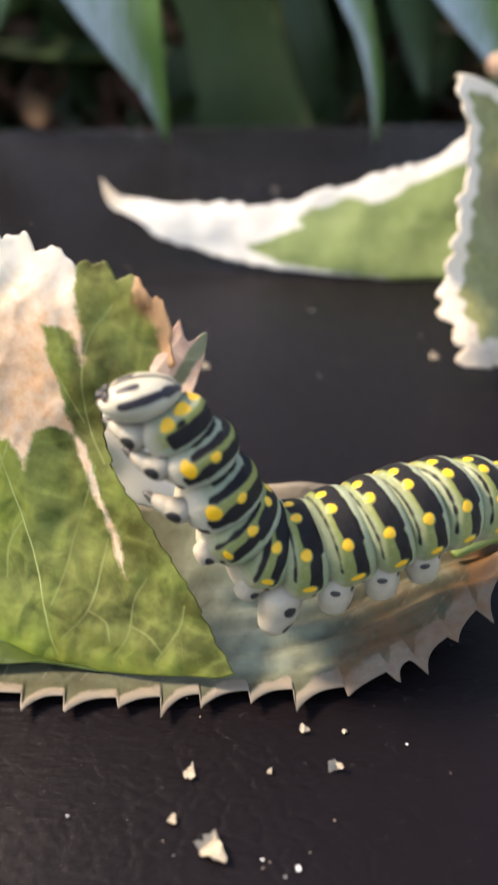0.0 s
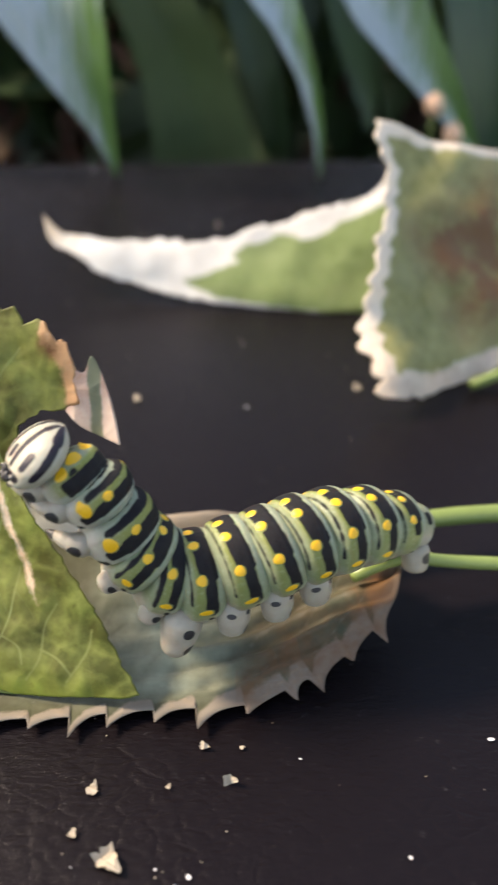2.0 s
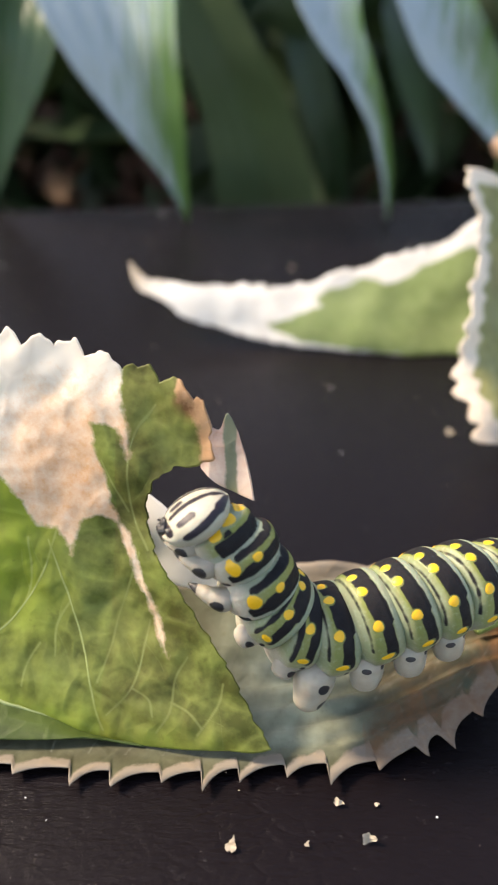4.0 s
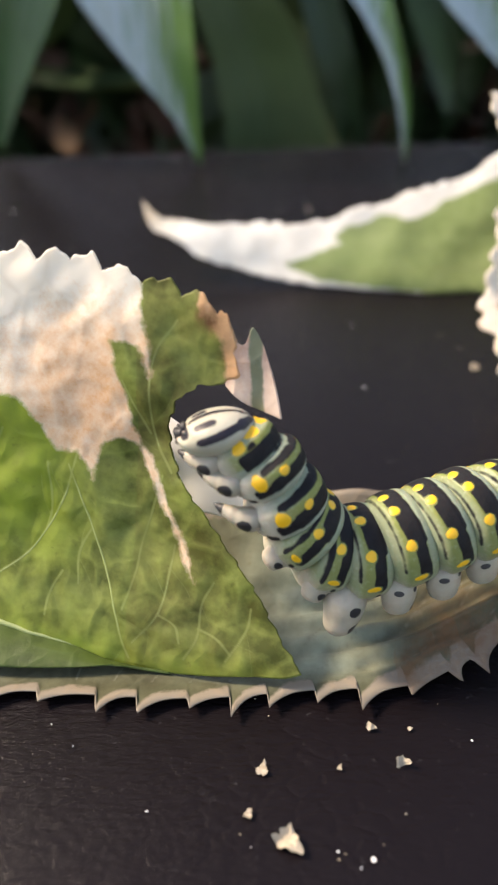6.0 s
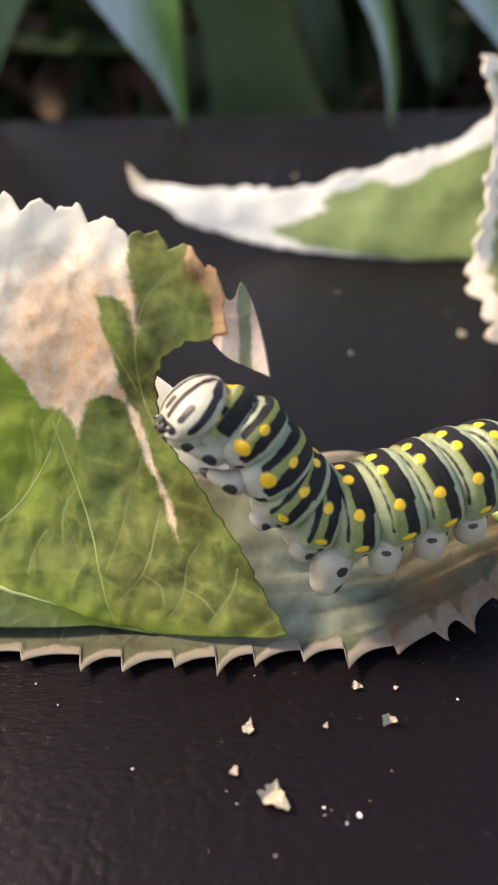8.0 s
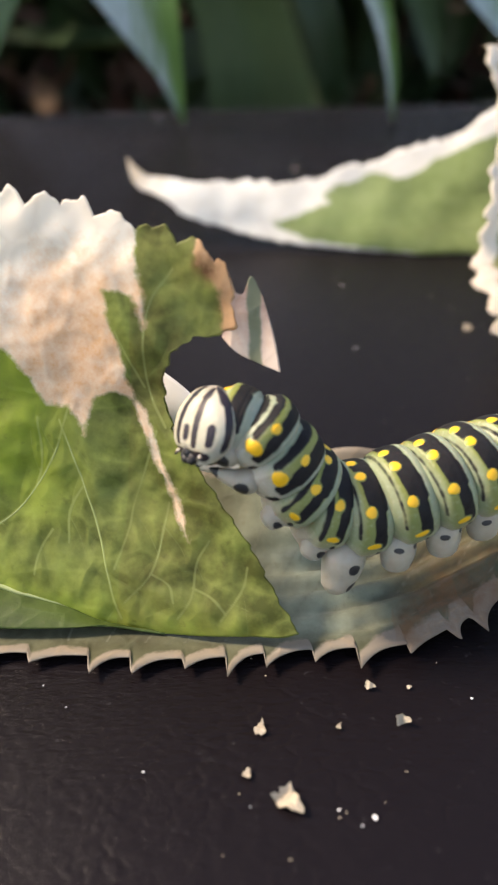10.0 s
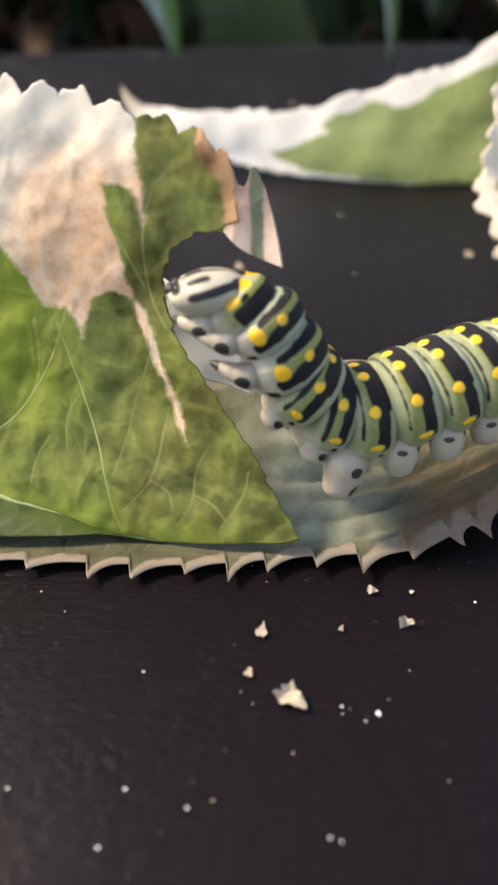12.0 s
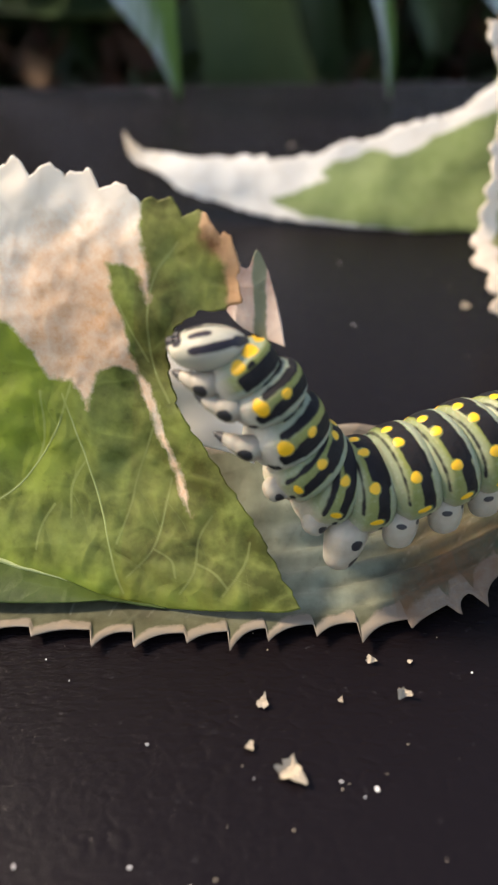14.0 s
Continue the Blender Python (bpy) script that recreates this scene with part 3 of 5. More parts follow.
    q = q + (0.05 * np.sin(pi * np.tile(qv, len(qu))))[:, None] * OUT
    me = raw_mesh("rolled_blade", q, grid_faces(80, 16), MAT_ROLL_SHADED, {"pale": np.full(len(q), -1.0), "dry": np.zeros(len(q)), "fresh": np.full(len(q), 0.05)})
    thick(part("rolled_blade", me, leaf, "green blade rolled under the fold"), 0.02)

    # lower blade, which lies on the board and cups up behind the body
    teeth_x = [-3.9, -3.3, -2.70, -2.05, -1.61, -1.06, -0.61, -0.21, 0.30, 0.77, 1.31, 1.77, 2.03, 2.46, 2.80, 3.10]
    front = curve([(-5.2, 0.35, 0.12), (-3.6, 0.17, 0.12), (-2.4, 0.09, 0.12), (-1.0, 0.05, 0.12), (0.3, 0.17, 0.14), (1.3, 0.24, 0.15), (1.9, 0.50, 0.20), (2.52, 0.86, 0.34), (3.06, 1.40, 0.58), (3.24, 1.98, 0.80)])

    def serrated(t):
        q = front(t).copy()
        k = np.clip(np.searchsorted(teeth_x, q[0]) - 1, 0, len(teeth_x) - 2)
        f = (q[0] - teeth_x[k]) / (teeth_x[k + 1] - teeth_x[k])
        fade = 1.0 if q[0] < 3.1 else 0.0
        if 0 <= f <= 1:
            bite_in = 0.28 * ((1 - f) ** 3.0 if f > 0.05 else f / 0.05)
            d = np.array([0.0, -1.0, 0.0]) if q[0] < 1.6 else np.array([0.6, -0.8, -0.1])
            q += d * bite_in * fade * (0.85 + 0.3 * sin(k * 2.3))
        return q

    far_edge = curve([(-5.2, 1.8, 0.5), (-3.0, 2.3, 0.7), (-1.0, 2.6, 0.8), (0.6, 2.65, 0.80), (1.6, 2.65, 0.82), (2.5, 2.45, 0.84), (3.24, 1.98, 0.80)])
    p, us, vs = coons(front, far_edge, polyline([(-5.2, 0.35, 0.12), (-5.2, 1.8, 0.5)]), lambda v: np.array([3.24, 1.98, 0.80]), 420, 40)
    u, v = us[:, None], vs[None, :]
    sag = np.sin(pi * v) ** 1.0 * (0.42 - 0.25 * np.clip((p[:, :, 0] - 1.2) / 1.5, 0, 1))
    p[:, :, 2] -= np.minimum(sag, np.maximum(p[:, :, 2] - 0.06, 0))
    tooth = np.array([serrated(t) - front(t) for t in us])
    p = p + tooth[:, None] * (np.clip(1 - vs * 9, 0, 1) ** 1.2)[None, :, None]
    flat = p.reshape(-1, 3)
    flat[:, 2] += np.abs(ripple(flat, 1.1, 0.08, 21.0)) * np.clip(flat[:, 0] + 1.0, 0.15, 1) * np.clip(np.tile(vs, len(us)) * 6, 0, 1) + 0.12 * np.clip(flat[:, 0] + 0.5, 0, 1) * np.abs(np.sin(flat[:, 1] * 9.5 - flat[:, 0] * 2.6 + 0.6 * np.sin(flat[:, 0] * 2))) * np.clip(np.tile(vs, len(us)) * 4, 0, 1)
    depth = np.linalg.norm(p - p[:, :1], axis=2).ravel()
    depth_far = np.linalg.norm(p - p[:, -1:], axis=2).ravel()
    ribs = [[(0.2 + 0.42 * k, 0.3), (0.75 + 0.5 * k, 0.9 + 0.04 * k), (1.5 + 0.55 * k, 2.0)] for k in range(-6, 5)]
    rib_field = vein_field(flat[:, :2], vein_tree(ribs, 8, 0.22, 0.3))
    wide = np.where(flat[:, 0] > 0.4, 0.13 + 0.12 * np.clip(flat[:, 0] - 0.4, 0, 1.4), 0.13)
    # brown growing beyond x 0.9 paints the body's shadow; the margin band is real
    me = raw_mesh("lower_blade", flat, grid_faces(len(us), len(vs)), MAT_LOWER_SHADED,
                  {"pale": np.maximum(wide - depth, 0.25 - depth_far), "dry": np.clip((flat[:, 0] - 0.6) * 0.35, 0.05, 0.6) * (depth_far > 0.3), "vein": rib_field, "fresh": 0.95 * np.exp(-(((flat[:, 0] - 0.40) / 0.80) ** 2)) * np.clip((flat[:, 1] - 0.25) * 4, 0, 1), "stain_shade": 0.10 + 0.35 * np.clip(flat[:, 0] - 0.9, 0, 1) * (depth_far > 0.3) + 0.9 * np.exp(-(((depth - 0.40) / 0.22) ** 2)) * (flat[:, 0] > 1.2)})
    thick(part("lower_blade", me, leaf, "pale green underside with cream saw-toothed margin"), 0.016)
    # curled pale margin standing behind the bite
    q, qu, qv = coons(curve([(-1.75, 1.9, 1.45), (-1.0, 1.75, 1.30), (-0.35, 1.6, 1.15)]), curve([(-1.75, 2.4, 2.45), (-1.15, 2.2, 2.15), (-0.8, 2.1, 1.85), (-0.35, 1.85, 1.45)]),
                      polyline([(-1.75, 1.9, 1.45), (-1.75, 2.4, 2.45)]), polyline([(-0.35, 1.6, 1.15), (-0.35, 1.85, 1.45)]), 24, 24)
    q = q.reshape(-1, 3)
    q[:, 1] += ripple(q, 1.6, 0.12, 2.0)
    me = raw_mesh("curled_margin", q, grid_faces(24, 24), MAT_MARGIN)
    thick(part("curled_margin", me, leaf, "sunlit cream margin curled up behind the bite"), 0.03)

    # the stalk
    part("stalk", tube_mesh("stalk", curve([(2.6, 1.7, 0.72), (3.24, 1.98, 0.78), (4.0, 2.1, 0.62), (6.0, 2.25, 0.43), (9.5, 2.6, 0.15)]), lambda t: 0.075 + 0.05 * t, MAT_STEM, 30, 10), leaf)
    return leaf, flap, tip, Matrix.Translation(base * CM)


# ---- the caterpillar ----
# ring centres along the body at rest: head, three thoracic rings, ten abdominal rings
SPINE = curve([(-0.83, 1.13, 2.65), (-0.35, 1.02, 2.43), (-0.01, 0.97, 2.05), (0.27, 0.95, 1.58), (0.61, 0.96, 1.31), (0.96, 0.99, 1.44), (1.43, 1.08, 1.61), (1.91, 1.22, 1.73), (2.37, 1.41, 1.72), (2.85, 1.66, 1.58), (3.25, 1.90, 1.38), (3.5, 2.05, 1.2)])
STATIONS = [0.0, 0.083, 0.143, 0.210, 0.283, 0.352, 0.432, 0.505, 0.572, 0.638, 0.706, 0.783, 0.862, 0.937]
FOLLOW = [1.0, 0.72, 0.42, 0.18, 0.06] + [0.0] * 9
RADII = [0.40, 0.360, 0.405, 0.440, 0.470, 0.50, 0.52, 0.53, 0.53, 0.53, 0.51, 0.47, 0.40, 0.28]
LEAN = radians(3)
RAISE = [0, 0.02, 0.045, 0.06, 0.03, 0.01, 0, 0, 0, 0, 0, 0, 0, 0]  # shift of a ring towards its back (cm)
# seconds, head x and z (cm), dip of the mouth below level and turn of the face (degrees)
HEAD = [
    (0.0, -0.78, 3.14, 12, 65), (0.5, -0.82, 3.15, 15, 62), (1.0, -0.81, 3.12, 26, 54), (1.5, -0.78, 2.98, 43, 51), (2.0, -0.82, 2.87, 47, 48),
    (2.5, -0.70, 2.77, 61, 47), (3.0, -0.58, 2.73, 66, 46), (3.5, -0.64, 2.63, 75, 40), (4.0, -0.68, 2.80, 34, 58), (4.2, -0.66, 2.81, 26, 54),
    (5.2, -0.76, 2.82, 36, 56), (6.3, -0.75, 2.85, 12, 65), (6.5, -0.86, 2.83, 24, 56), (6.9, -0.79, 2.62, 54, 47), (7.5, -0.85, 2.54, 47, 48),
    (8.0, -0.85, 2.58, 45, 50), (8.2, -0.87, 2.58, 47, 48), (9.2, -0.86, 2.45, 66, 46), (10.3, -0.80, 2.28, 79, 39), (10.7, -0.78, 2.22, 84, 39),
    (11.1, -0.72, 2.10, 84, 39), (11.3, -0.79, 2.26, 70, 40), (11.5, -0.85, 2.59, 21, 57), (11.8, -0.78, 2.69, 7, 69), (12.1, -0.81, 2.69, 15, 62),
    (12.5, -0.90, 2.63, 36, 56), (13.0, -0.92, 2.48, 47, 48), (13.3, -0.80, 2.39, 77, 40), (13.5, -0.86, 2.67, 40, 54), (13.7, -0.78, 2.92, 11, 66),
    (14.0, -0.83, 2.97, 6, 70),
]


NUDGE = np.zeros((14, 3))  # the bend of the neck (cm)
NUDGE[1:8, 0] = (-0.08, -0.12, -0.15, -0.11, -0.12, -0.12, -0.05)
NUDGE[1:8, 2] = (0.06, 0.13, 0.07, 0.09, 0.10, 0.01, 0.0)


def ring_centres(hx, hz):
    c = np.array([SPINE(s) for s in STATIONS])
    d = np.array([hx - c[0, 0], 0.0, hz - c[0, 2]])
    move = np.array(FOLLOW)[:, None] * d
    if d[2] < 0:
        move[1:, 2] *= 0.35  # the neck stays arched when the head dips
    return c + move + NUDGE


def ring_pose(centre, forward, lean):
    f = Vector(forward).normalized()
    left = Vector((0, 0, 1)).cross(f).normalized()
    up = f.cross(left)
    z = up * cos(lean) - left * sin(lean)
    y = left * cos(lean) + up * sin(lean)
    m = Matrix((f, y, z)).transposed().to_4x4()
    return Matrix.Translation(Vector(centre) * CM) @ m


def body_poses(row):
    t, hx, hz, dip, turn = row
    c = ring_centres(hx, hz)
    out = []
    for k in range(14):
        if k == 0:
            # dip: how far the mouth points below level; turn: how far round the side of the face shows
            v = Vector((0.08, -0.82, 0.57)).normalized()
            right = Vector((1, 0, 0))
            right = (right - v * right.dot(v)).normalized()
            rise = v.cross(right)
            z = right * cos(radians(dip)) + rise * sin(radians(dip))
            w = z.cross(v)
            x = v * cos(radians(turn + 14)) - w * sin(radians(turn + 14))
            m = Matrix((x, z.cross(x), z)).transposed().to_4x4()
            out.append(Matrix.Translation((Vector(c[0]) + Vector((0, -0.22, 0.18)) * sin(radians(dip))) * CM) @ m)
            continue
        a, b = c[k - 1], c[min(k + 1, 13)]
        if k == 1:
            a = c[0] + np.array([0.12, 0, 0.10])
        if 4 <= k <= 8:
            a, b = c[k - 2], c[k + 2]
        ahead = a - b
        if k >= 5:
            ahead = ahead + np.array([0.0, -0.24, 0.0]) * np.linalg.norm(ahead)  # the rings face slightly outwards round the bend
        m = ring_pose(c[k], ahead, LEAN)
        out.append(m @ Matrix.Translation((0, 0, RAISE[k] * CM)))
    return out


def ring_radius(k, s, theta, length):
    """Radius of ring k at s (cm, towards the head) and theta (from the back)."""
    q = 2 * s / length
    r = RADII[k] * (1.015 - 0.10 * min(1.2, abs(q)) ** 2.6)
    for q0, w0, deep in ((0.98, 0.12, 0.035), (-1.08, 0.12, 0.060), (-0.46, 0.07, 0.016)):
        r *= 1 - deep * exp(-(((q - q0) / w0) ** 2))
    r *= 1 - 0.16 * max(0.0, q - 0.72)  # the fore edge tucks under the ring before it
    low = max(0.0, -cos(theta))
    r *= 1 - 0.07 * low**2
    # the flank rolls out over the legs in a soft lengthwise fold
    r *= 1 + 0.030 * exp(-(((abs(theta) - 1.95) / 0.20) ** 2)) - 0.035 * exp(-(((abs(theta) - 2.30) / 0.16) ** 2))
    return r


def ring_point(k, s, theta, length, lift=0.0):
    r = ring_radius(k, s, theta, length) + lift
    return (s, r * sin(theta), r * cos(theta))


def bar_depth(s, th, radius, s0, half, th0, th1, round_by=0.03):
    """Depth (cm) inside a bar of the given half-width that runs round the ring from th0 to th1 (degrees)."""
    arc, a0, a1 = radius * th, radius * radians(th0), radius * radians(th1)
    dx, dy = abs(s - s0) - half + round_by, max(a0 - arc, arc - a1) + round_by
    return round_by - math.hypot(max(dx, 0), max(dy, 0)) - min(max(dx, dy), 0)


def ring_spots(k):
    """Yellow spots of a ring on each side: theta (degrees), s, half-length, half-width (cm)."""
    if k == 1:
        return [(24, 0.165, 0.11, 0.055), (62, 0.125, 0.085, 0.060)]
    if k in (2, 3):
        return [(84, 0.060, 0.088, 0.092), (44, 0.045, 0.060, 0.052)]
    if k == 12:
        return [(14, 0.050, 0.05, 0.05), (54, 0.050, 0.055, 0.055)]
    if k < 12:
        w = 0.86 if k in (4, 5) else 1.0
        return [(13, 0.076 * w, 0.058, 0.060 * w), (57, 0.072 * w, 0.064, 0.062 * w), (100, 0.030 * w, 0.040, 0.080 * w)]
    return []


def ring_black(k, s, theta, length):
    """Depth (cm) inside the black markings of ring k."""
    th, R = abs(theta), RADII[k]
    wob = 0.010 * noise.noise(Vector((s * 9 + k * 7.3, theta * 4.0, k * 1.7)))
    d = -1.0
    if k == 1:
        d = max(bar_depth(s, th, R, -0.035, 0.085, -1, 74), bar_depth(s, th, R, 0.205, 0.030, 10, 26, 0.02), bar_depth(s, th, R, 0.08, 0.030, 36, 52, 0.02), bar_depth(s, th, R, -0.16, 0.035, 98, 112, 0.02))
        notch = 0.004
    elif k in (2, 3):
        w = length / 0.42
        front = bar_depth(s - 0.02 * sin(th * 2), th, R, 0.165 * w, (0.050 - 0.010 * th) * w, -1, 76 if k == 2 else 84)
        main = bar_depth(s - 0.015 * sin(th * 3), th, R, -0.055 * w, (0.092 - 0.020 * (th > 1.2)) * w, -1, 98)
        flank = bar_depth(s - 0.10 * (th - 1.9), th, R, -0.150 * w, 0.045 * w, 103, 121, 0.02)
        collar = bar_depth(s, th, R, 0.300 * w, 0.038 * w, -1, 70)
        d, notch = max(front, main, flank, collar), 0.002
    elif k < 13:
        w = min(1.0, length / 0.36) * (0.86 if k in (4, 5) else 1.0)
        half = (0.106 if th < 1.0 else 0.070) * w
        main = bar_depth(s + 0.03 * (th - 0.9), th, R, -0.012 * w, half, -1, 106 if k < 12 else 80)
        line = bar_depth(s, th, R, 0.165 * w, (0.030 - 0.018 * abs(th - 1.2)) * w, 20, 108, 0.012) if k < 6 else bar_depth(s, th, R, 0.178 * w, 0.008, -1, 92, 0.006)
        under = bar_depth(s + 0.10 * (th - 2.0), th, R, -0.040 * w, 0.030, 110, 119, 0.015)
        d, notch = max(main, line, under), 0.006
    else:
        return max(bar_depth(s, th, R, 0.02, 0.05, 30, 62), bar_depth(s, th, R, -0.08, 0.03, 70, 96))
    for t0, s0, ha, hw in ring_spots(k):
        e = math.hypot((s - s0) / (hw + notch), R * (th - radians(t0)) / (ha + notch))
        d = min(d, (e - 1) * min(ha, hw))
    return d + wob


def spot_mesh(k, length, t0, s0, ha, hw, seed):
    """A low domed wart with an uneven outline whose rim sinks into the skin."""
    rng = random.Random(seed)
    n, rings = 18, 5
    wob = [1 + rng.uniform(-0.10, 0.10) for _ in range(4)]
    verts = [ring_point(k, s0, radians(t0), length, 0.006)]
    for j in range(1, rings + 1):
        f = j / rings
        for i in range(n):
            a = 2 * pi * i / n
            e = f * (1 + 0.10 * (wob[0] - 1) * 10 * cos(2 * a + wob[1] * 9) + 0.06 * sin(3 * a + wob[2] * 20))
            th = radians(t0) + (ha * e * sin(a) / RADII[k]) * (1 if t0 > 0 else -1)
            verts.append(ring_point(k, s0 + hw * e * cos(a), th, length, 0.006 * (1 - f**3) - 0.002 * (f == 1)))
    faces = [(0, 1 + i, 1 + (i + 1) % n) for i in range(n)]
    for j in range(rings - 1):
        for i in range(n):
            p, q = 1 + j * n + i, 1 + j * n + (i + 1) % n
            faces.append((p, p + n, q + n, q))
    return raw_mesh("yellow_spot", verts, faces, MAT_YELLOW)


def limb_mesh(name, root, tip, r0, r1, spots, tipdark=0.0, squash=1.0, bend=(0, 0, 0), swell=0.16):
    """A fleshy leg: a swollen tapering stub from root to tip; 'mark' is positive inside its dark spots."""
    root, tip = np.array(root, float), np.array(tip, float)
    d = tip - root
    L = np.linalg.norm(d)
    d = d / L
    a = np.cross(d, (1.0, 0.02, 0.0))
    a /= np.linalg.norm(a)
    b = np.cross(d, a)
    n, sides = 32, 36
    verts, marks = [], []
    for i in range(n):
        t = i / (n - 1)
        r = (r0 * (1 - t) + r1 * t) * (1 + swell * sin(pi * t)) * (math.sqrt(max(0.0, 1 - (1 - t / 0.38) ** 2)) if t < 0.38 else 1) * (math.sqrt(max(0.0, 1 - max(0, (t - 0.80) / 0.20) ** 2)) if t > 0.80 else 1)
        if tipdark:
            r *= 1 - 0.07 * exp(-(((t - 0.60) / 0.05) ** 2)) - 0.05 * exp(-(((t - 0.78) / 0.04) ** 2))
        for k in range(sides):
            w = 2 * pi * k / sides
            verts.append(root + d * L * t + np.array(bend) * sin(pi * t) + r * (cos(w) * a * squash + sin(w) * b) + 1e-4)
            m = (t - 1 + tipdark) * 8 if tipdark else -1.0
            for st, out, rt, rw in spots:
                sw = math.atan2(np.dot(out, b), np.dot(out, a))
                dw = (w - sw + pi) % (2 * pi) - pi
                m = max(m, 1 - math.hypot((t - st) / rt, dw / rw))
            marks.append(m)
    return raw_mesh(name, verts, grid_faces_ring(n, sides), MAT_LIMB, {"mark": marks})


def grid_faces_ring(n, sides):
    return [(i * sides + k, i * sides + (k + 1) % sides, (i + 1) * sides + (k + 1) % sides, (i + 1) * sides + k) for i in range(n - 1) for k in range(sides)]


def make_caterpillar():
    cat = new("caterpillar")
    tagged(cat, "pale green caterpillar with black bands and yellow spots, chewing a leaf", "caterpillar")
    rest = body_poses((0, -0.83, 2.65, 45, 40))
    lengths = []
    c = ring_centres(-0.83, 2.65)
    for k in range(14):
        a, b = c[max(k - 1, 0)], c[min(k + 1, 13)]
        lengths.append(np.linalg.norm(a - b) / (2 if 0 < k < 13 else 1))
    rings = []
    for k in range(1, 14):
        L = lengths[k]
        nu, nv = 96, 56
        verts, black, round_th, along = [], [], [], []
        for i in range(nu):
            th = 2 * pi * i / nu
            th = th - 2 * pi if th > pi else th
            for j in range(nv):
                span = 1.70 if k <= 3 else 1.42
                s = (j / (nv - 1) - 0.5) * L * span
                r = ring_radius(k, s, th, L)
                over = max(0.0, abs(2 * s / L) - 1.0) / (span - 1.0)
                r *= math.sqrt(max(0.0004, 1 - over**2))  # the ends round off inside their neighbours
                if k == 13 and s < 0:
                    r *= math.sqrt(max(0.02, 1 - (s / (L * 0.72)) ** 2))
                verts.append((s, r * sin(th), r * cos(th)))
                black.append(ring_black(k, s, th, L))
                round_th.append(abs(th))
                along.append(2 * s / L)
        faces = [f[::-1] for f in grid_faces(nu, nv, wrap=True)]
        if k == 13:
            faces.append(tuple(i * nv for i in range(nu)))
        skin = MAT_THORAX if k <= 3 else (MAT_TAIL if k == 13 else MAT_SKIN)
        name = "thorax_ring" if k <= 3 else ("anal_ring" if k == 13 else "body_ring")
        ring = part(name, raw_mesh(name, verts, faces, skin, {"black": black, "round": round_th, "along": along}), cat, "", rest[k])
        rings.append(ring)
        for num, (t0, s0, ha, hw) in enumerate(ring_spots(k)):
            for sgn in (1, -1):
                part("yellow_spot", spot_mesh(k, L, sgn * t0, s0, ha, hw, 100 * k + 10 * num + sgn), ring)
        for sgn in (1, -1):
            if k in (2, 3, 4, 5, 6):  # cream fold that runs slantwise down behind the flank
                top, end = ring_point(k, -0.10, radians(sgn * 100), L, -0.035), ring_point(k, 0.02, radians(sgn * 138), L, -0.005)
                part("flank_fold", limb_mesh("flank_fold", top, end, 0.055, 0.045, []), ring)
            if k in (4, 5):
                lobe = limb_mesh("belly_lobe", ring_point(k, 0.02, radians(sgn * 128), L, -0.16), ring_point(k, 0.09, radians(sgn * 146), L, 0.10), 0.14, 0.10, [(0.60, (-0.35, sgn, 0.2), 0.15, 0.46)])
                part("belly_lobe", lobe, ring, "cream belly lobe with a black spot")
            if k <= 3:
                root = ring_point(k, 0.02, radians(sgn * 122), L, -0.12)
                tip = (0.40, sgn * 0.24, -RADII[k] - 0.13)
                leg = limb_mesh("true_leg", root, tip, 0.165, 0.030, [(0.40, (-0.55, sgn, 0.30), 0.15, 0.60)], 0.16, bend=(-0.03, sgn * 0.05, 0))
                part("true_leg", leg, ring, "pale pointed leg with black spots and claw")
            elif k in (6, 7, 8, 9):
                fwd = {6: 0.34, 7: 0.28, 8: 0.22, 9: 0.07}[k]
                root = ring_point(k, 0.5 * fwd, radians(sgn * 128), L, -0.20)
                tip = (fwd, sgn * 0.34, -RADII[k] - (0.27 if k == 6 else 0.13))
                spots = [(0.40, (-0.15, sgn, 0.25), 0.09, 0.30), (0.76, (-0.75, sgn, 0.0), 0.11, 0.45)] if k == 6 else [(0.34, (0.5, sgn, 0.3), 0.06, 0.30), (0.30, (-0.9, sgn, 0.3), 0.05, 0.22), (0.74, (-1.0, 0.7 * sgn, 0.0), 0.14, 0.42)]
                leg = limb_mesh("proleg", root, tip, 0.24 if k == 6 else 0.19, 0.13, spots, bend=(0, sgn * 0.03, 0))
                part("proleg", leg, ring, "plump whitish proleg with black spots")
            elif k == 13:
                leg = limb_mesh("clasper", (0.0, sgn * 0.12, -0.12), (-0.02, sgn * 0.24, -0.52), 0.16, 0.13, [(0.5, (0.0, sgn, 0.1), 0.16, 0.5)])
                part("clasper", leg, ring, "whitish hind clasper with a black spot")

    # head capsule: two swollen cheeks either side of a shallow groove
    def head_point(az, el, lift=0.0):
        x, y, z = cos(el) * cos(az), cos(el) * sin(az), sin(el)
        r = 0.350 + lift + 0.022 * abs(sin(az)) - 0.022 * exp(-((az / 0.16) ** 2)) * (1 if el > -0.5 else 0.3)
        r -= 0.030 * exp(-(((el + 0.95) / 0.25) ** 2)) * max(0.0, cos(az))  # the face narrows above the mouth
        return (r * x * (0.60 if x > 0 else 0.66), r * y * 1.08, r * z * (1.10 if z > 0 else 1.02))

    def stroke(az, el, pts, width):
        """Depth (in degrees) inside a brush stroke over the head."""
        d = -90.0
        for (a0, e0), (a1, e1) in zip(pts, pts[1:]):
            k = cos(radians(0.5 * (e0 + e1)))
            px, py, qx, qy = (az - a0) * k, el - e0, (a1 - a0) * k, e1 - e0
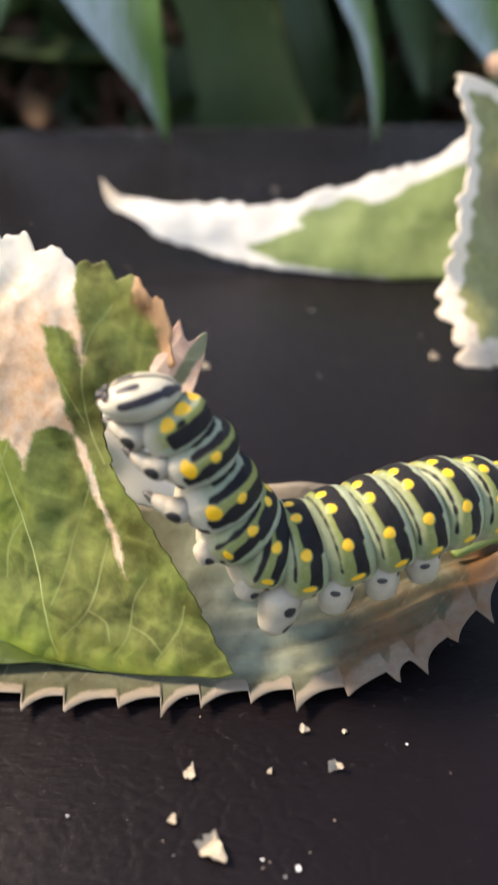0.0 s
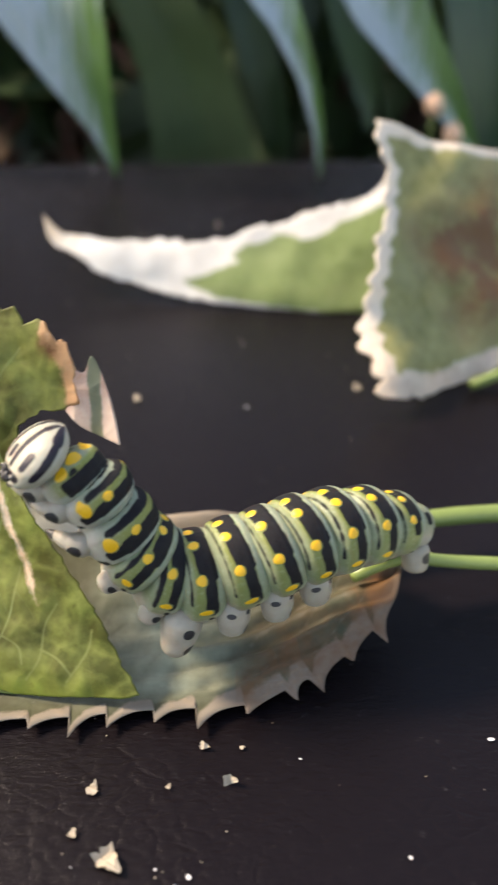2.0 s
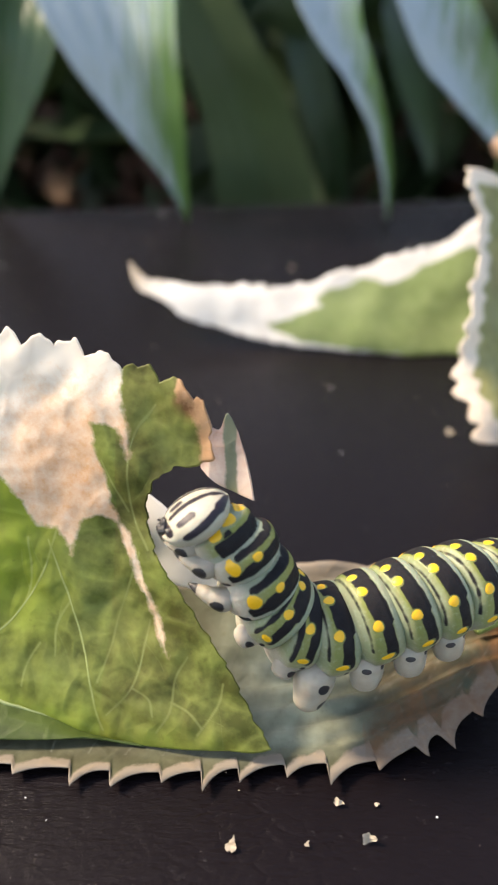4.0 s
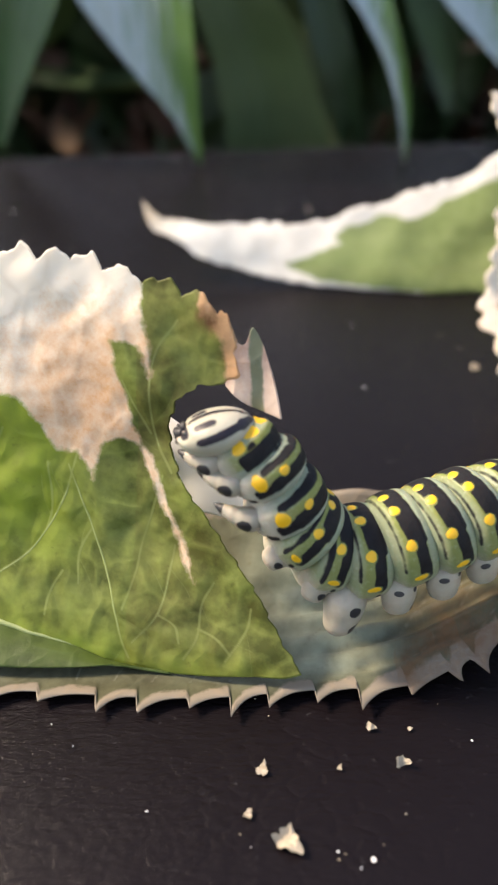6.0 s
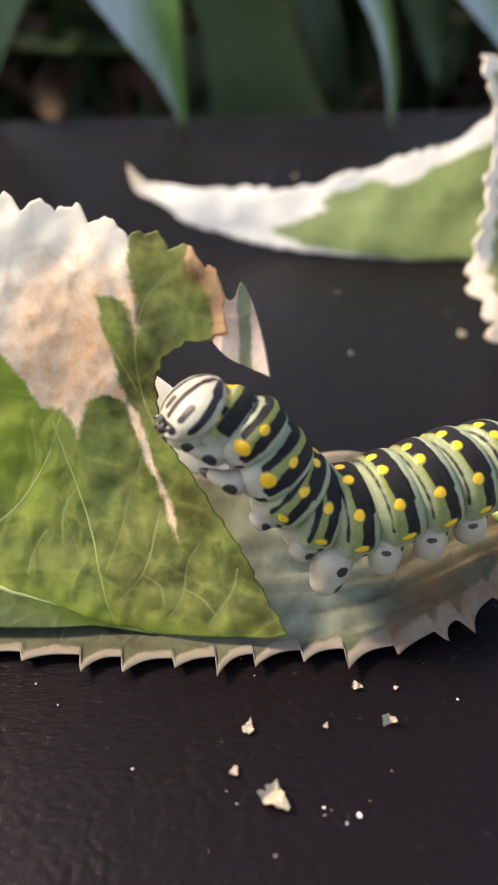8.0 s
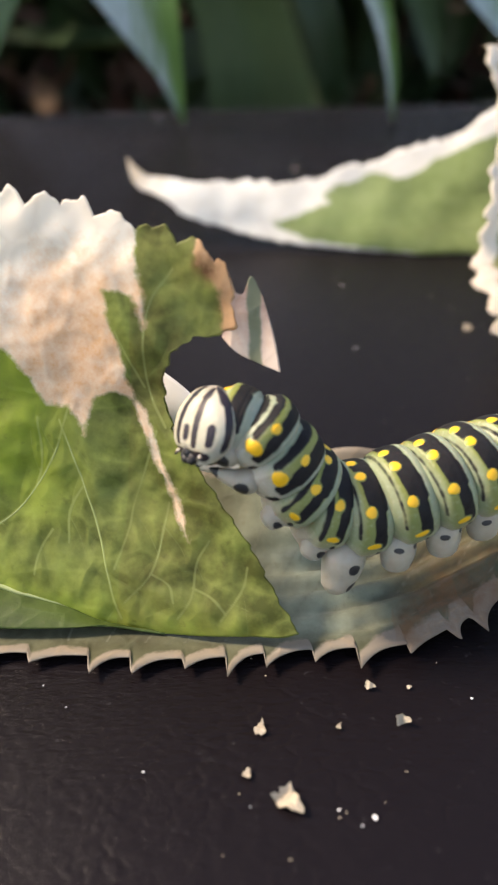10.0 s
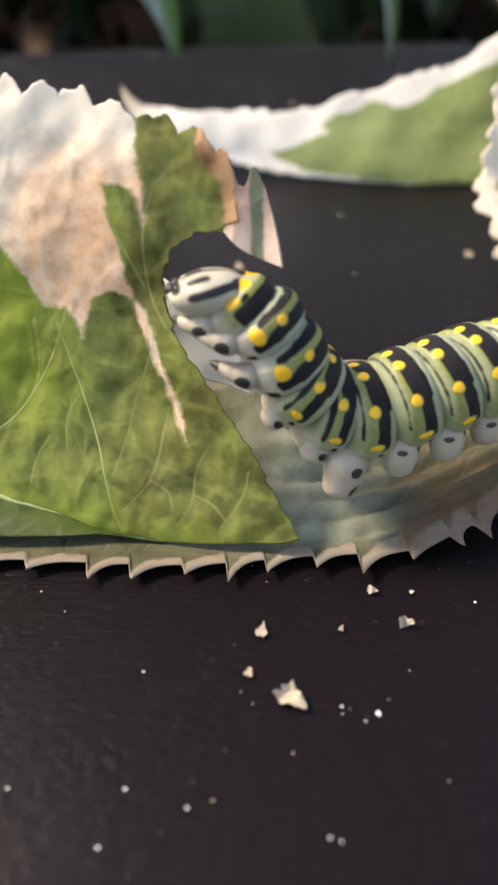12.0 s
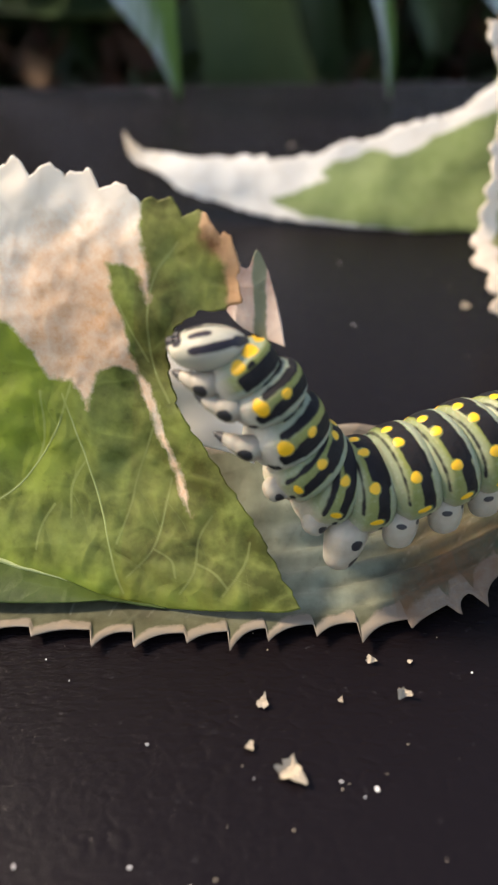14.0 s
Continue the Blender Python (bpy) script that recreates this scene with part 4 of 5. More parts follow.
            t = min(1.0, max(0.0, (px * qx + py * qy) / (qx * qx + qy * qy)))
            d = max(d, width - math.hypot(px - t * qx, py - t * qy))
        return d

    nu, nv = 120, 80
    verts, marks = [], []
    for i in range(nu):
        for j in range(nv):
            az, el = 2 * pi * i / nu, -pi / 2 + pi * j / (nv - 1)
            verts.append(head_point(az, el))
            a, e = math.degrees(az), math.degrees(el)
            a = abs(a - 360 if a > 180 else a)
            d = max(stroke(a, e, [(30, 72), (20, 45), (19, 8), (22, -34)], 6.0), stroke(a, e, [(62, 74), (76, 42), (86, 8), (92, -22)], 10.0),
                    stroke(a, e, [(50, -2), (53, -22)], 8.0), stroke(a, e, [(58, -52), (40, -54), (10, -58)], 11.0), 0.4 * stroke(a, e, [(0, -8), (0, -24)], 6.5) - 0.1)
            marks.append(d / 10.0 + 0.06 * noise.noise(Vector((a * 0.09, e * 0.09, 3.0 if az < pi else 8.0))))
    head = part("head", raw_mesh("head", verts, grid_faces(nu, nv, wrap=True), MAT_HEAD, {"mark": marks}), cat, "glossy cream head with black stripes", rest[0])
    for sgn in (1, -1):
        jaw = limb_mesh("mandible", (0.06, sgn * 0.08, -0.27), (0.09, sgn * 0.02, -0.38), 0.065, 0.035, [], 1.0)
        part("mandible", jaw, head, "dark brown-black jaw")
        feeler = limb_mesh("antenna", (0.08, sgn * 0.17, -0.26), (0.12, sgn * 0.19, -0.335), 0.020, 0.010, [], 0.4)
        part("antenna", feeler, head)
        palp = limb_mesh("palp", (0.00, sgn * 0.10, -0.29), (0.02, sgn * 0.08, -0.39), 0.055, 0.025, [], 0.25)
        part("palp", palp, head, "stubby pale mouth palp")
    lip = limb_mesh("upper_lip", (0.10, 0.0, -0.25), (0.12, 0.0, -0.32), 0.07, 0.045, [], 1.0)
    part("upper_lip", lip, head, "dark brown mouth shield")
    return cat, head, rings


# ---- other leaves on the board ----
def make_far_leaf():
    lower = curve([(-2.80, 10.5, 1.76), (-2.64, 10.5, 1.25), (-2.03, 10.5, 0.98), (-1.70, 10.5, 0.68), (-0.69, 10.5, 0.36), (0.45, 10.45, 0.14), (1.95, 10.3, 0.05), (4.1, 10.2, 0.04), (6.5, 10.4, 0.2)])
    crest = curve([(-2.80, 10.5, 1.76), (-2.62, 10.5, 1.60), (-2.38, 10.5, 1.40), (-2.0, 10.5, 1.38), (-0.9, 10.6, 1.34), (-0.03, 10.6, 1.35), (0.84, 10.6, 1.43), (1.37, 10.7, 1.64), (1.80, 10.7, 1.74), (2.52, 10.7, 1.99), (3.35, 10.8, 2.17), (4.0, 10.9, 2.58), (5.2, 11.0, 2.9), (6.5, 11.2, 2.4)])

    def upper(t):
        q = crest(t).copy()
        f = (t * 17 + 0.6 * sin(t * 21)) % 1.0
        q[2] += 0.10 * (f ** 0.6) * min(1, 4 * t) * (0.6 + 0.5 * sin(int(t * 17) * 2.1))
        q[0] -= 0.05 * f
        return q

    def under(t):
        q = lower(t).copy()
        if t < 0.42:
            q[2] -= 0.06 * ((t * 26 + 0.5 * sin(t * 40)) % 1.0) * min(1.0, t * 8)
        return q

    p, us, vs = coons(under, upper, lambda v: np.array([-2.80, 10.5, 1.76]), polyline([(6.5, 10.4, 0.2), (6.5, 11.2, 2.4)]), 240, 30)
    flat = p.reshape(-1, 3)
    mid_z = 0.75 + 0.10 * np.clip(flat[:, 0], 0, 5)
    flat[:, 1] = 10.6 + 0.16 * (flat[:, 2] - mid_z) ** 2 - 0.25 * np.sin(np.clip((flat[:, 0] + 2.8) / 9.3, 0, 1) * pi) + ripple(flat[:, [0, 2]], 1.2, 0.12, 7.0)
    flat[:, 1] -= 0.11 * np.clip(flat[:, 0], 0, 4.5) * np.clip(1 - flat[:, 2] / 1.2, 0, 1)
    eye = np.array([0.0, -5.9, 7.7])
    upright = flat.copy()
    flat = eye + (flat - eye) * (1 + 0.035 * np.clip(flat[:, 2:], 0, 4))  # it leans back on its crest
    green = inside_depth(upright[:, [0, 2]], [(0.0, 0.55), (0.8, 0.20), (2.2, 0.10), (7, -0.5), (7, 2.4), (4.2, 2.32), (3.2, 1.86), (2.6, 1.52), (1.9, 1.55), (1.2, 1.30), (0.9, 1.12), (1.15, 1.02), (0.6, 0.78)])
    me = raw_mesh("blade", flat, grid_faces(len(us), len(vs)), MAT_FAR, {"pale": -green, "dry": np.clip(1.2 - us.repeat(len(vs)) * 9, 0.0, 0.8)})
    leaf = new("variegated_leaf")
    tagged(leaf, "fallen variegated leaf on edge, green with a broad white saw-toothed margin", "leaf")
    thick(part("blade", me, leaf), 0.03)
    part("midrib", tube_mesh("midrib", curve([(0.3, 10.40, 0.45), (2.4, 10.36, 0.45), (5.0, 10.45, 0.6)]), lambda t: 0.016 * (1 - 0.5 * t), MAT_MIDRIB, 24, 6), leaf)
    return leaf


def make_curled_leaf():
    o = np.array([3.64, 6.72, 0.14])
    h = np.array([0.92, 0.39, 0.0]) / math.hypot(0.92, 0.39)
    up = np.array([-h[1], h[0], 0]) * 0.6 + np.array([0, 0, 0.8])
    out = np.cross(h, up)
    rim = curve([(0.0, 0.0), (-0.11, 0.48), (-0.17, 1.11), (0.13, 1.88), (0.45, 2.46), (0.93, 3.23), (1.2, 4.04), (1.13, 4.47), (1.22, 4.84)])

    def lobed(t):
        q = rim(t).copy()
        f = (t * 13 + 0.2) % 1.0
        q[0] -= 0.17 * (sin(pi * f) ** 0.6) * (0.85 + 0.3 * sin(t * 37)) + 0.012 * sin(t * 263 + 1)
        q[1] -= 0.05 * f
        return q

    def foot(t):
        q = curve([(0.0, 0.0), (1.01, -0.10), (2.04, 0.01), (3.7, 0.31), (6.0, 0.8)])(t).copy()
        q[1] -= 0.08 * ((t * 14) % 1.0) - 0.06
        return q

    head = curve([(1.22, 4.84), (1.52, 4.80), (2.44, 4.39), (3.64, 4.11), (4.74, 4.11), (6.4, 3.7)])
    p, us, vs = coons(foot, head, lobed, polyline([(6.0, 0.8), (6.4, 3.7)]), 110, 130)
    q = p.reshape(-1, 2)
    off = 0.45 * np.exp(-(((q[:, 0] - 0.2) / 0.7) ** 2)) - 0.25 * np.sin(np.clip(q[:, 0] / 3, 0, 3)) + ripple(q, 1.1, 0.22, 5.0)
    xyz = o + q[:, :1] * h + q[:, 1:] * up + off[:, None] * out
    xyz[:, 2] = np.maximum(xyz[:, 2], 0.03)
    U, V = us.repeat(len(vs)), np.tile(vs, len(us))
    pale = np.maximum.reduce([0.32 - U * 6.0, 0.30 - V * 3.4, 0.10 - (1 - V) * 3.0])
    spot = inside_depth(q, [(1.1, 3.0), (1.5, 1.6), (1.9, 0.6), (3.4, 0.7), (6.6, 1.2), (6.6, 3.6), (3.6, 3.9), (2.2, 3.3)])
    me = raw_mesh("blade", xyz, grid_faces(len(us), len(vs)), [MAT_CURL], {"pale": pale, "dry": np.where(V < 0.25, 0.42, 0.12), "vein": vein_field(q, vein_tree([((0.4 + 0.9 * k, 0.2), (1.3 + 0.9 * k, 2.0), (1.6 + 0.9 * k, 4.4)) for k in range(6)], 4, 0.4, 0.5)), "stain_shade": np.clip(0.40 + spot * 1.5, 0, 1.5)})
    leaf = new("variegated_leaf")
    tagged(leaf, "curled variegated leaf standing up, brown-blotched with a frilled cream margin", "leaf")
    thick(part("blade", me, leaf), 0.035)
    part("stalk", tube_mesh("stalk", curve([(5.3, 7.2, 0.15), (6.8, 7.6, 0.5), (9.8, 8.6, 0.4)]), lambda t: 0.10, MAT_STEM, 20, 10), leaf)
    return leaf


def make_pale_leaf():
    """A leaf lying on the board beside the stalks, its broad white margin towards them."""
    near = curve([(4.55, -3.4, 0.1), (4.45, -1.6, 0.30), (4.80, 0.6, 0.36), (5.45, 2.2, 0.2)])
    far = curve([(9.5, -3.6, 0.1), (9.8, -1.6, 0.3), (9.6, 0.8, 0.3), (8.6, 2.4, 0.1)])
    p, us, vs = coons(near, far, polyline([(4.55, -3.4, 0.1), (9.5, -3.6, 0.1)]), polyline([(5.45, 2.2, 0.2), (8.6, 2.4, 0.1)]), 70, 40)
    flat = p.reshape(-1, 3)
    V = np.tile(vs, len(us))
    flat[:, 2] += 0.5 * np.sin(pi * V) + ripple(flat, 0.8, 0.08, 40.0)
    me = raw_mesh("blade", flat, grid_faces(len(us), len(vs)), MAT_FAR, {"pale": 0.8 - V * 4, "dry": np.full(len(V), 0.1)})
    leaf = new("variegated_leaf")
    tagged(leaf, "flat variegated leaf with a wide white margin lying on the tabletop", "leaf")
    thick(part("blade", me, leaf), 0.03)
    part("midrib", tube_mesh("midrib", curve([(6.3, -3.3, 0.62), (6.9, -1.0, 0.90), (6.9, 2.0, 0.60)]), lambda t: 0.04, MAT_VEIN, 20, 6), leaf)


def make_second_stalk():
    ob = new("leaf_stalk", tube_mesh("leaf_stalk", curve([(2.4, 2.5, 0.55), (3.4, 2.85, 0.62), (5.0, 3.15, 0.58), (7.5, 3.5, 0.36), (11, 4.1, 0.12)]), lambda t: 0.12 + 0.02 * t, MAT_STEM, 30, 10))
    tagged(ob, "smooth light green leaf stalk lying beside the eaten leaf", "stalk")


def make_crumb(x, y, size, seed, lying=True, white=False):
    """A chewed flake: a torn three-cornered scrap that curls up at its points, or a round white speck."""
    rng = random.Random(seed)
    n = 10 if white else 21
    turn, pull = rng.uniform(0, 6.3), [rng.uniform(0.5, 1.25) for _ in range(3)]
    tilt = 0.0 if lying else 0.95
    verts = []
    for layer in (0.0, 0.007):
        for ring in (0.0, 0.55, 1.0):
            for k in range(n if ring else 1):
                w = 2 * pi * k / n
                if white:
                    r = size * 0.5 * (0.9 + 0.1 * cos(2 * w + turn))
                else:
                    f = (w * 3 / (2 * pi)) % 1.0
                    r = size * 0.55 * (0.55 + 0.40 * pull[int(w * 3 / (2 * pi)) % 3] * abs(2 * f - 1)) * (1 + 0.12 * sin(7 * w + seed) + 0.06 * sin(13 * w))
                a, b = ring * r * cos(w), ring * r * sin(w) * (0.62 if white else 0.75)
                z = layer + (0.0 if white else 0.5 * (a * a + 0.3 * b * b) / size + 0.10 * size * sin(9 * a / size + seed))
                if white and ring == 0:
                    z += layer * 1.5
                verts.append((a, b * cos(tilt) - z * sin(tilt), b * sin(tilt) + z * cos(tilt)))
    low = min(v[2] for v in verts)
    verts = [(a, b, c - low) for a, b, c in verts]
    half, faces = 1 + 2 * n, []
    for base, flip in ((0, True), (half, False)):
        for k in range(n):
            j = (k + 1) % n
            for f in ((base, base + 1 + k, base + 1 + j), (base + 1 + k, base + 1 + n + k, base + 1 + n + j, base + 1 + j)):
                faces.append(f[::-1] if flip else f)
    faces += [(1 + n + k, 1 + n + (k + 1) % n, half + 1 + n + (k + 1) % n, half + 1 + n + k) for k in range(n)]
    name = "white_speck" if white else "leaf_crumb"
    ob = new(name, raw_mesh(name, verts, faces, MAT_SPECK if white else MAT_CRUMB, smooth=False))
    ob.matrix_world = pose(x * CM, y * CM, 0.0002, 0, 0, rng.uniform(0, 360) if lying else rng.uniform(-30, 30))
    tagged(ob, "tiny white speck on the dark tabletop" if white else "dry cream flake of chewed leaf on the tabletop", "speck" if white else "crumb", "specks on the tabletop" if white else "leaf crumbs on the tabletop")


def make_dust():
    """Fine pale dust flecks scattered over the board."""
    rng = random.Random(11)
    verts, faces = [], []
    for _ in range(150):
        x, y = rng.uniform(-9, 9), rng.uniform(-5.5, 19)
        r = rng.uniform(0.007, 0.018) * (1 + 0.05 * max(0, y))
        b, a0, n = len(verts), rng.uniform(0, 6), 5
        for k in range(n):
            q = r * rng.uniform(0.5, 1.2)
            verts.append((x + q * cos(a0 + k * 1.257), y + 0.7 * q * sin(a0 + k * 1.257), 0.012))
        verts.append((x, y, 0.012 + 0.5 * r))
        faces += [(b + k, b + (k + 1) % n, b + n) for k in range(n)]
    tagged(new("dust", raw_mesh("dust", verts, faces, MAT_CRUMB)), "fine pale dust flecks on the dark tabletop", "dust", kind="stuff")


# ---- plants behind the board ----
def strap_mesh(name, line, width, mat, keel=0.25, n=40, m=9, side=(1, 0, 0)):
    """A long tapering leaf with a keel and lengthwise ribs."""
    verts = []
    side = np.array(side, float)
    for i in range(n):
        t = i / (n - 1)
        c = line(t)
        d = line(min(1, t + 0.02)) - line(max(0, t - 0.02))
        d /= np.linalg.norm(d) + 1e-9
        a = side - d * (side @ d)
        a /= np.linalg.norm(a)
        nrm = np.cross(d, a)
        w = width(t)
        for j in range(m):
            g = j / (m - 1) * 2 - 1
            verts.append(c + a * w * g + nrm * (keel * w * (g * g) ** 0.6 + 0.022 * w * cos(g * 19) + 0.05 * w * sin(5 * t + 2 * g)))
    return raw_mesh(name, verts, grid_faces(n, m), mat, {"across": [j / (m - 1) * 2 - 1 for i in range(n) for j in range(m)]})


def make_plant():
    plant = new("strap_leaved_plant")
    tagged(plant, "plant with long drooping strap-shaped green leaves hanging over the table edge", "plant")
    # centre line, half-width by height, tissue, direction across the blade
    leaves = [
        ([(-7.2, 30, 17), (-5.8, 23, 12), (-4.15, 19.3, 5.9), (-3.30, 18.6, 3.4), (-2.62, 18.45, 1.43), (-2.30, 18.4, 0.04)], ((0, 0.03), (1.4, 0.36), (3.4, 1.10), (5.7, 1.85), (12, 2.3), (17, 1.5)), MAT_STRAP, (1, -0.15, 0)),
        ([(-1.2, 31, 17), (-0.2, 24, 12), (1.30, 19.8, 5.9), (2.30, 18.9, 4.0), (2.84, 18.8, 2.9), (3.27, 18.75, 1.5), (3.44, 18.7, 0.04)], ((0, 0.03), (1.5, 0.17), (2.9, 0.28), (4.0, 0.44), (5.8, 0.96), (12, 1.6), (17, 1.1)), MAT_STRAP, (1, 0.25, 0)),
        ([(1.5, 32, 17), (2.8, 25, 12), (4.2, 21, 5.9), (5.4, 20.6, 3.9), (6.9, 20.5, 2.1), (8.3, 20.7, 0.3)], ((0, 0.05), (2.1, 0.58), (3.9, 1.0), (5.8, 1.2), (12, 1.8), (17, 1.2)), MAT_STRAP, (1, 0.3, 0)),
        ([(-4.5, 33, 17), (-6.0, 26, 11), (-6.95, 20.6, 5.6), (-7.1, 19.8, 4.4), (-7.75, 19.5, 2.0), (-8.2, 19.4, 0.06)], ((0, 0.03), (2.0, 0.52), (4.4, 1.15), (5.7, 1.35), (11, 1.9), (17, 1.2)), MAT_STRAP_GREEN, (1, 0.2, 0)),
        ([(-4.6, 31, 10), (-3.2, 27, 6.5), (-1.8, 26, 3.6), (-0.65, 26, 1.0), (0.0, 26, -2.0), (0.4, 26.5, -7.0)], ((-7, 0.1), (-2, 1.9), (1.0, 1.55), (3.6, 1.25), (6.5, 0.9), (10, 0.3)), MAT_BROAD, (1, -0.1, 0)),
        ([(-1.0, 33, 8), (0.6, 28.5, 4.5), (1.7, 27.5, 1.5), (2.5, 27.5, -1.5), (3.0, 28, -5)], ((-5, 0.05), (-1.5, 0.55), (1.5, 0.7), (4.5, 0.6), (8, 0.2)), MAT_STRAP_DARK, (1, 0.1, 0)),
        ([(6.0, 37, 16), (7.4, 31, 11), (9.0, 27, 5.0), (10.2, 26, -1), (11, 26, -6)], ((-6, 0.1), (-1, 1.3), (5, 1.8), (16, 1.0)), MAT_STRAP_DARK, (1, 0.2, 0)),
        ([(-10, 36, 16), (-11, 29, 11), (-12.0, 25, 5.5), (-12.6, 24, 0), (-13, 24, -5)], ((-5, 0.1), (0, 1.2), (5.5, 1.8), (16, 1.0)), MAT_STRAP_DARK, (1, 0, 0)),
    ]
    for pts, table, mat, side in leaves:
        line = curve(pts)
        zs, ws = [a for a, _ in table], [b for _, b in table]
        ob = part("leaf", strap_mesh("leaf", line, lambda t, line=line, zs=zs, ws=ws: float(np.interp(line(t)[2], zs, ws)), mat, 0.30, 64, 25, side), plant)
        thick(ob, 0.04)
    for x, y in ((-3.2, 34.0), (1.2, 34.5), (4.5, 36)):
        part("stem", tube_mesh("stem", curve([(x, y + 3, -75), (x + 0.5, y + 1, -30), (x, y, 18), (x - 0.5, y + 1, 26)]), lambda t: 0.7 - 0.3 * t, MAT_STEM, 24, 10), plant)


def make_shrub():
    """A dense dark shrub that fills the distance behind the plant."""
    rng = random.Random(5)
    verts, faces = [], []
    for _ in range(4200):
        x, y = rng.uniform(-70, 70), rng.uniform(34, 75)
        z = rng.uniform(-74, 6 + (y - 34) * 0.10)
        if rng.random() < 0.6:
            x, y, z = rng.uniform(-26, 26), rng.uniform(30, 50), rng.uniform(-40, 8)
        d = Vector((rng.uniform(-1, 1), rng.uniform(-0.8, 0.2), rng.uniform(-1.2, 0.2))).normalized()
        a = d.cross(Vector((rng.uniform(-1, 1), rng.uniform(-1, 1), rng.uniform(-1, 1)))).normalized()
        L, W = rng.uniform(4.0, 9.0), rng.uniform(1.0, 2.6)
        nrm = d.cross(a)
        b = len(verts)
        o = Vector((x, y, z))
        for t, w in ((0, 0.08), (0.3, 0.85), (0.6, 0.8), (0.85, 0.35), (1.0, 0.02)):
            c = o + d * L * t - nrm * (0.8 * t * t)
            verts += [tuple(c - a * W * w), tuple(c + nrm * 0.15 * W), tuple(c + a * W * w)]
        for k in range(4):
            for j in range(2):
                q = b + 3 * k + j
                faces.append((q, q + 1, q + 4, q + 3))
    me = raw_mesh("shrub_foliage", verts, faces, MAT_SHRUB)
    tagged(new("shrub_foliage", me), "dense dark green shrub leaves in deep shade behind the table", "shrub", kind="stuff")
    for k in range(9):
        x, y = rng.uniform(-14, 14), rng.uniform(30, 42)
        pts = [(x, y + 6, -75), (x + rng.uniform(-3, 3), y + 2, -20), (x + rng.uniform(-6, 6), y, 4), (x + rng.uniform(-8, 8), y + 3, 22)]
        tagged(new("twig", tube_mesh("twig", curve(pts), lambda t: 0.45 - 0.3 * t, MAT_TWIG, 24, 7)), "thin brown twig of the shrub in shade", "twig", "twigs behind the table")


def make_dead_leaves():
    """Brown curled leaves caught in the twigs behind the table."""
    rng = random.Random(14)
    verts, faces = [], []
    for _ in range(150):
        x = rng.uniform(-12, -3) if rng.random() < 0.62 else rng.uniform(6.0, 14)
        o = Vector((x, rng.uniform(28, 36), rng.uniform(-6, 3.2)))
        d = Vector((rng.uniform(-1, 1), rng.uniform(-0.6, 0.3), rng.uniform(-0.9, 0.6))).normalized()
        a = d.cross(Vector((rng.uniform(-1, 1), rng.uniform(-1, 1), rng.uniform(-1, 1)))).normalized()
        nrm, L, W = d.cross(a), rng.uniform(0.8, 2.4), rng.uniform(0.25, 0.7)
        b = len(verts)
        for t, w in ((0, 0.05), (0.25, 0.8), (0.55, 1.0), (0.8, 0.55), (1.0, 0.03)):
            c = o + d * L * t - nrm * (0.9 * t * t)
            verts += [tuple(c - a * W * w + nrm * 0.3 * W), tuple(c), tuple(c + a * W * w + nrm * 0.4 * W)]
        for k in range(4):
            for j in range(2):
                q = b + 3 * k + j
                faces.append((q, q + 1, q + 4, q + 3))
    n = Nodes("dead_leaf")
    tone = n.ramp(n.node("NewGeometry").outputs["Random Per Island"], [(0.0, (0.050, 0.022, 0.014)), (0.55, (0.13, 0.055, 0.030)), (0.86, (0.20, 0.10, 0.045)), (0.97, (0.24, 0.17, 0.08))])
    n.set(Base_Color=n.mix(n.noise(n.coords(), 160.0, 4), tone, (0.04, 0.022, 0.016)), Roughness=0.8)
    tagged(new("dead_leaves", raw_mesh("dead_leaves", verts, faces, n.mat)), "small brown dead leaves caught in the shrub behind the table", "leaves", kind="stuff")


def make_bud(x, y, z, r):
    verts, faces = [], []
    nu, nv = 14, 9
    for i in range(nu):
        for j in range(nv):
            a, e = 2 * pi * i / nu, -pi / 2 + pi * j / (nv - 1)
            q = r * (1 + 0.12 * cos(5 * a)) * (1 - 0.25 * sin(e))
            verts.append((q * cos(e) * cos(a), q * cos(e) * sin(a), 1.25 * q * sin(e)))
    bud = new("flower_bud")
    bud.location = Vector((x, y, z)) * CM
    part("petals", raw_mesh("petals", verts, grid_faces(nu, nv, wrap=True), MAT_BUD), bud)
    part("stalk", tube_mesh("stalk", curve([(0, 0, -r), (0.2, 0.9, -3), (0.5, 4.0, -9)]), lambda t: 0.05, MAT_STEM, 12, 6), bud)
    tagged(bud, "small salmon-pink flower bud on a thin stalk in the shrub", "flower", "buds in the shrub")


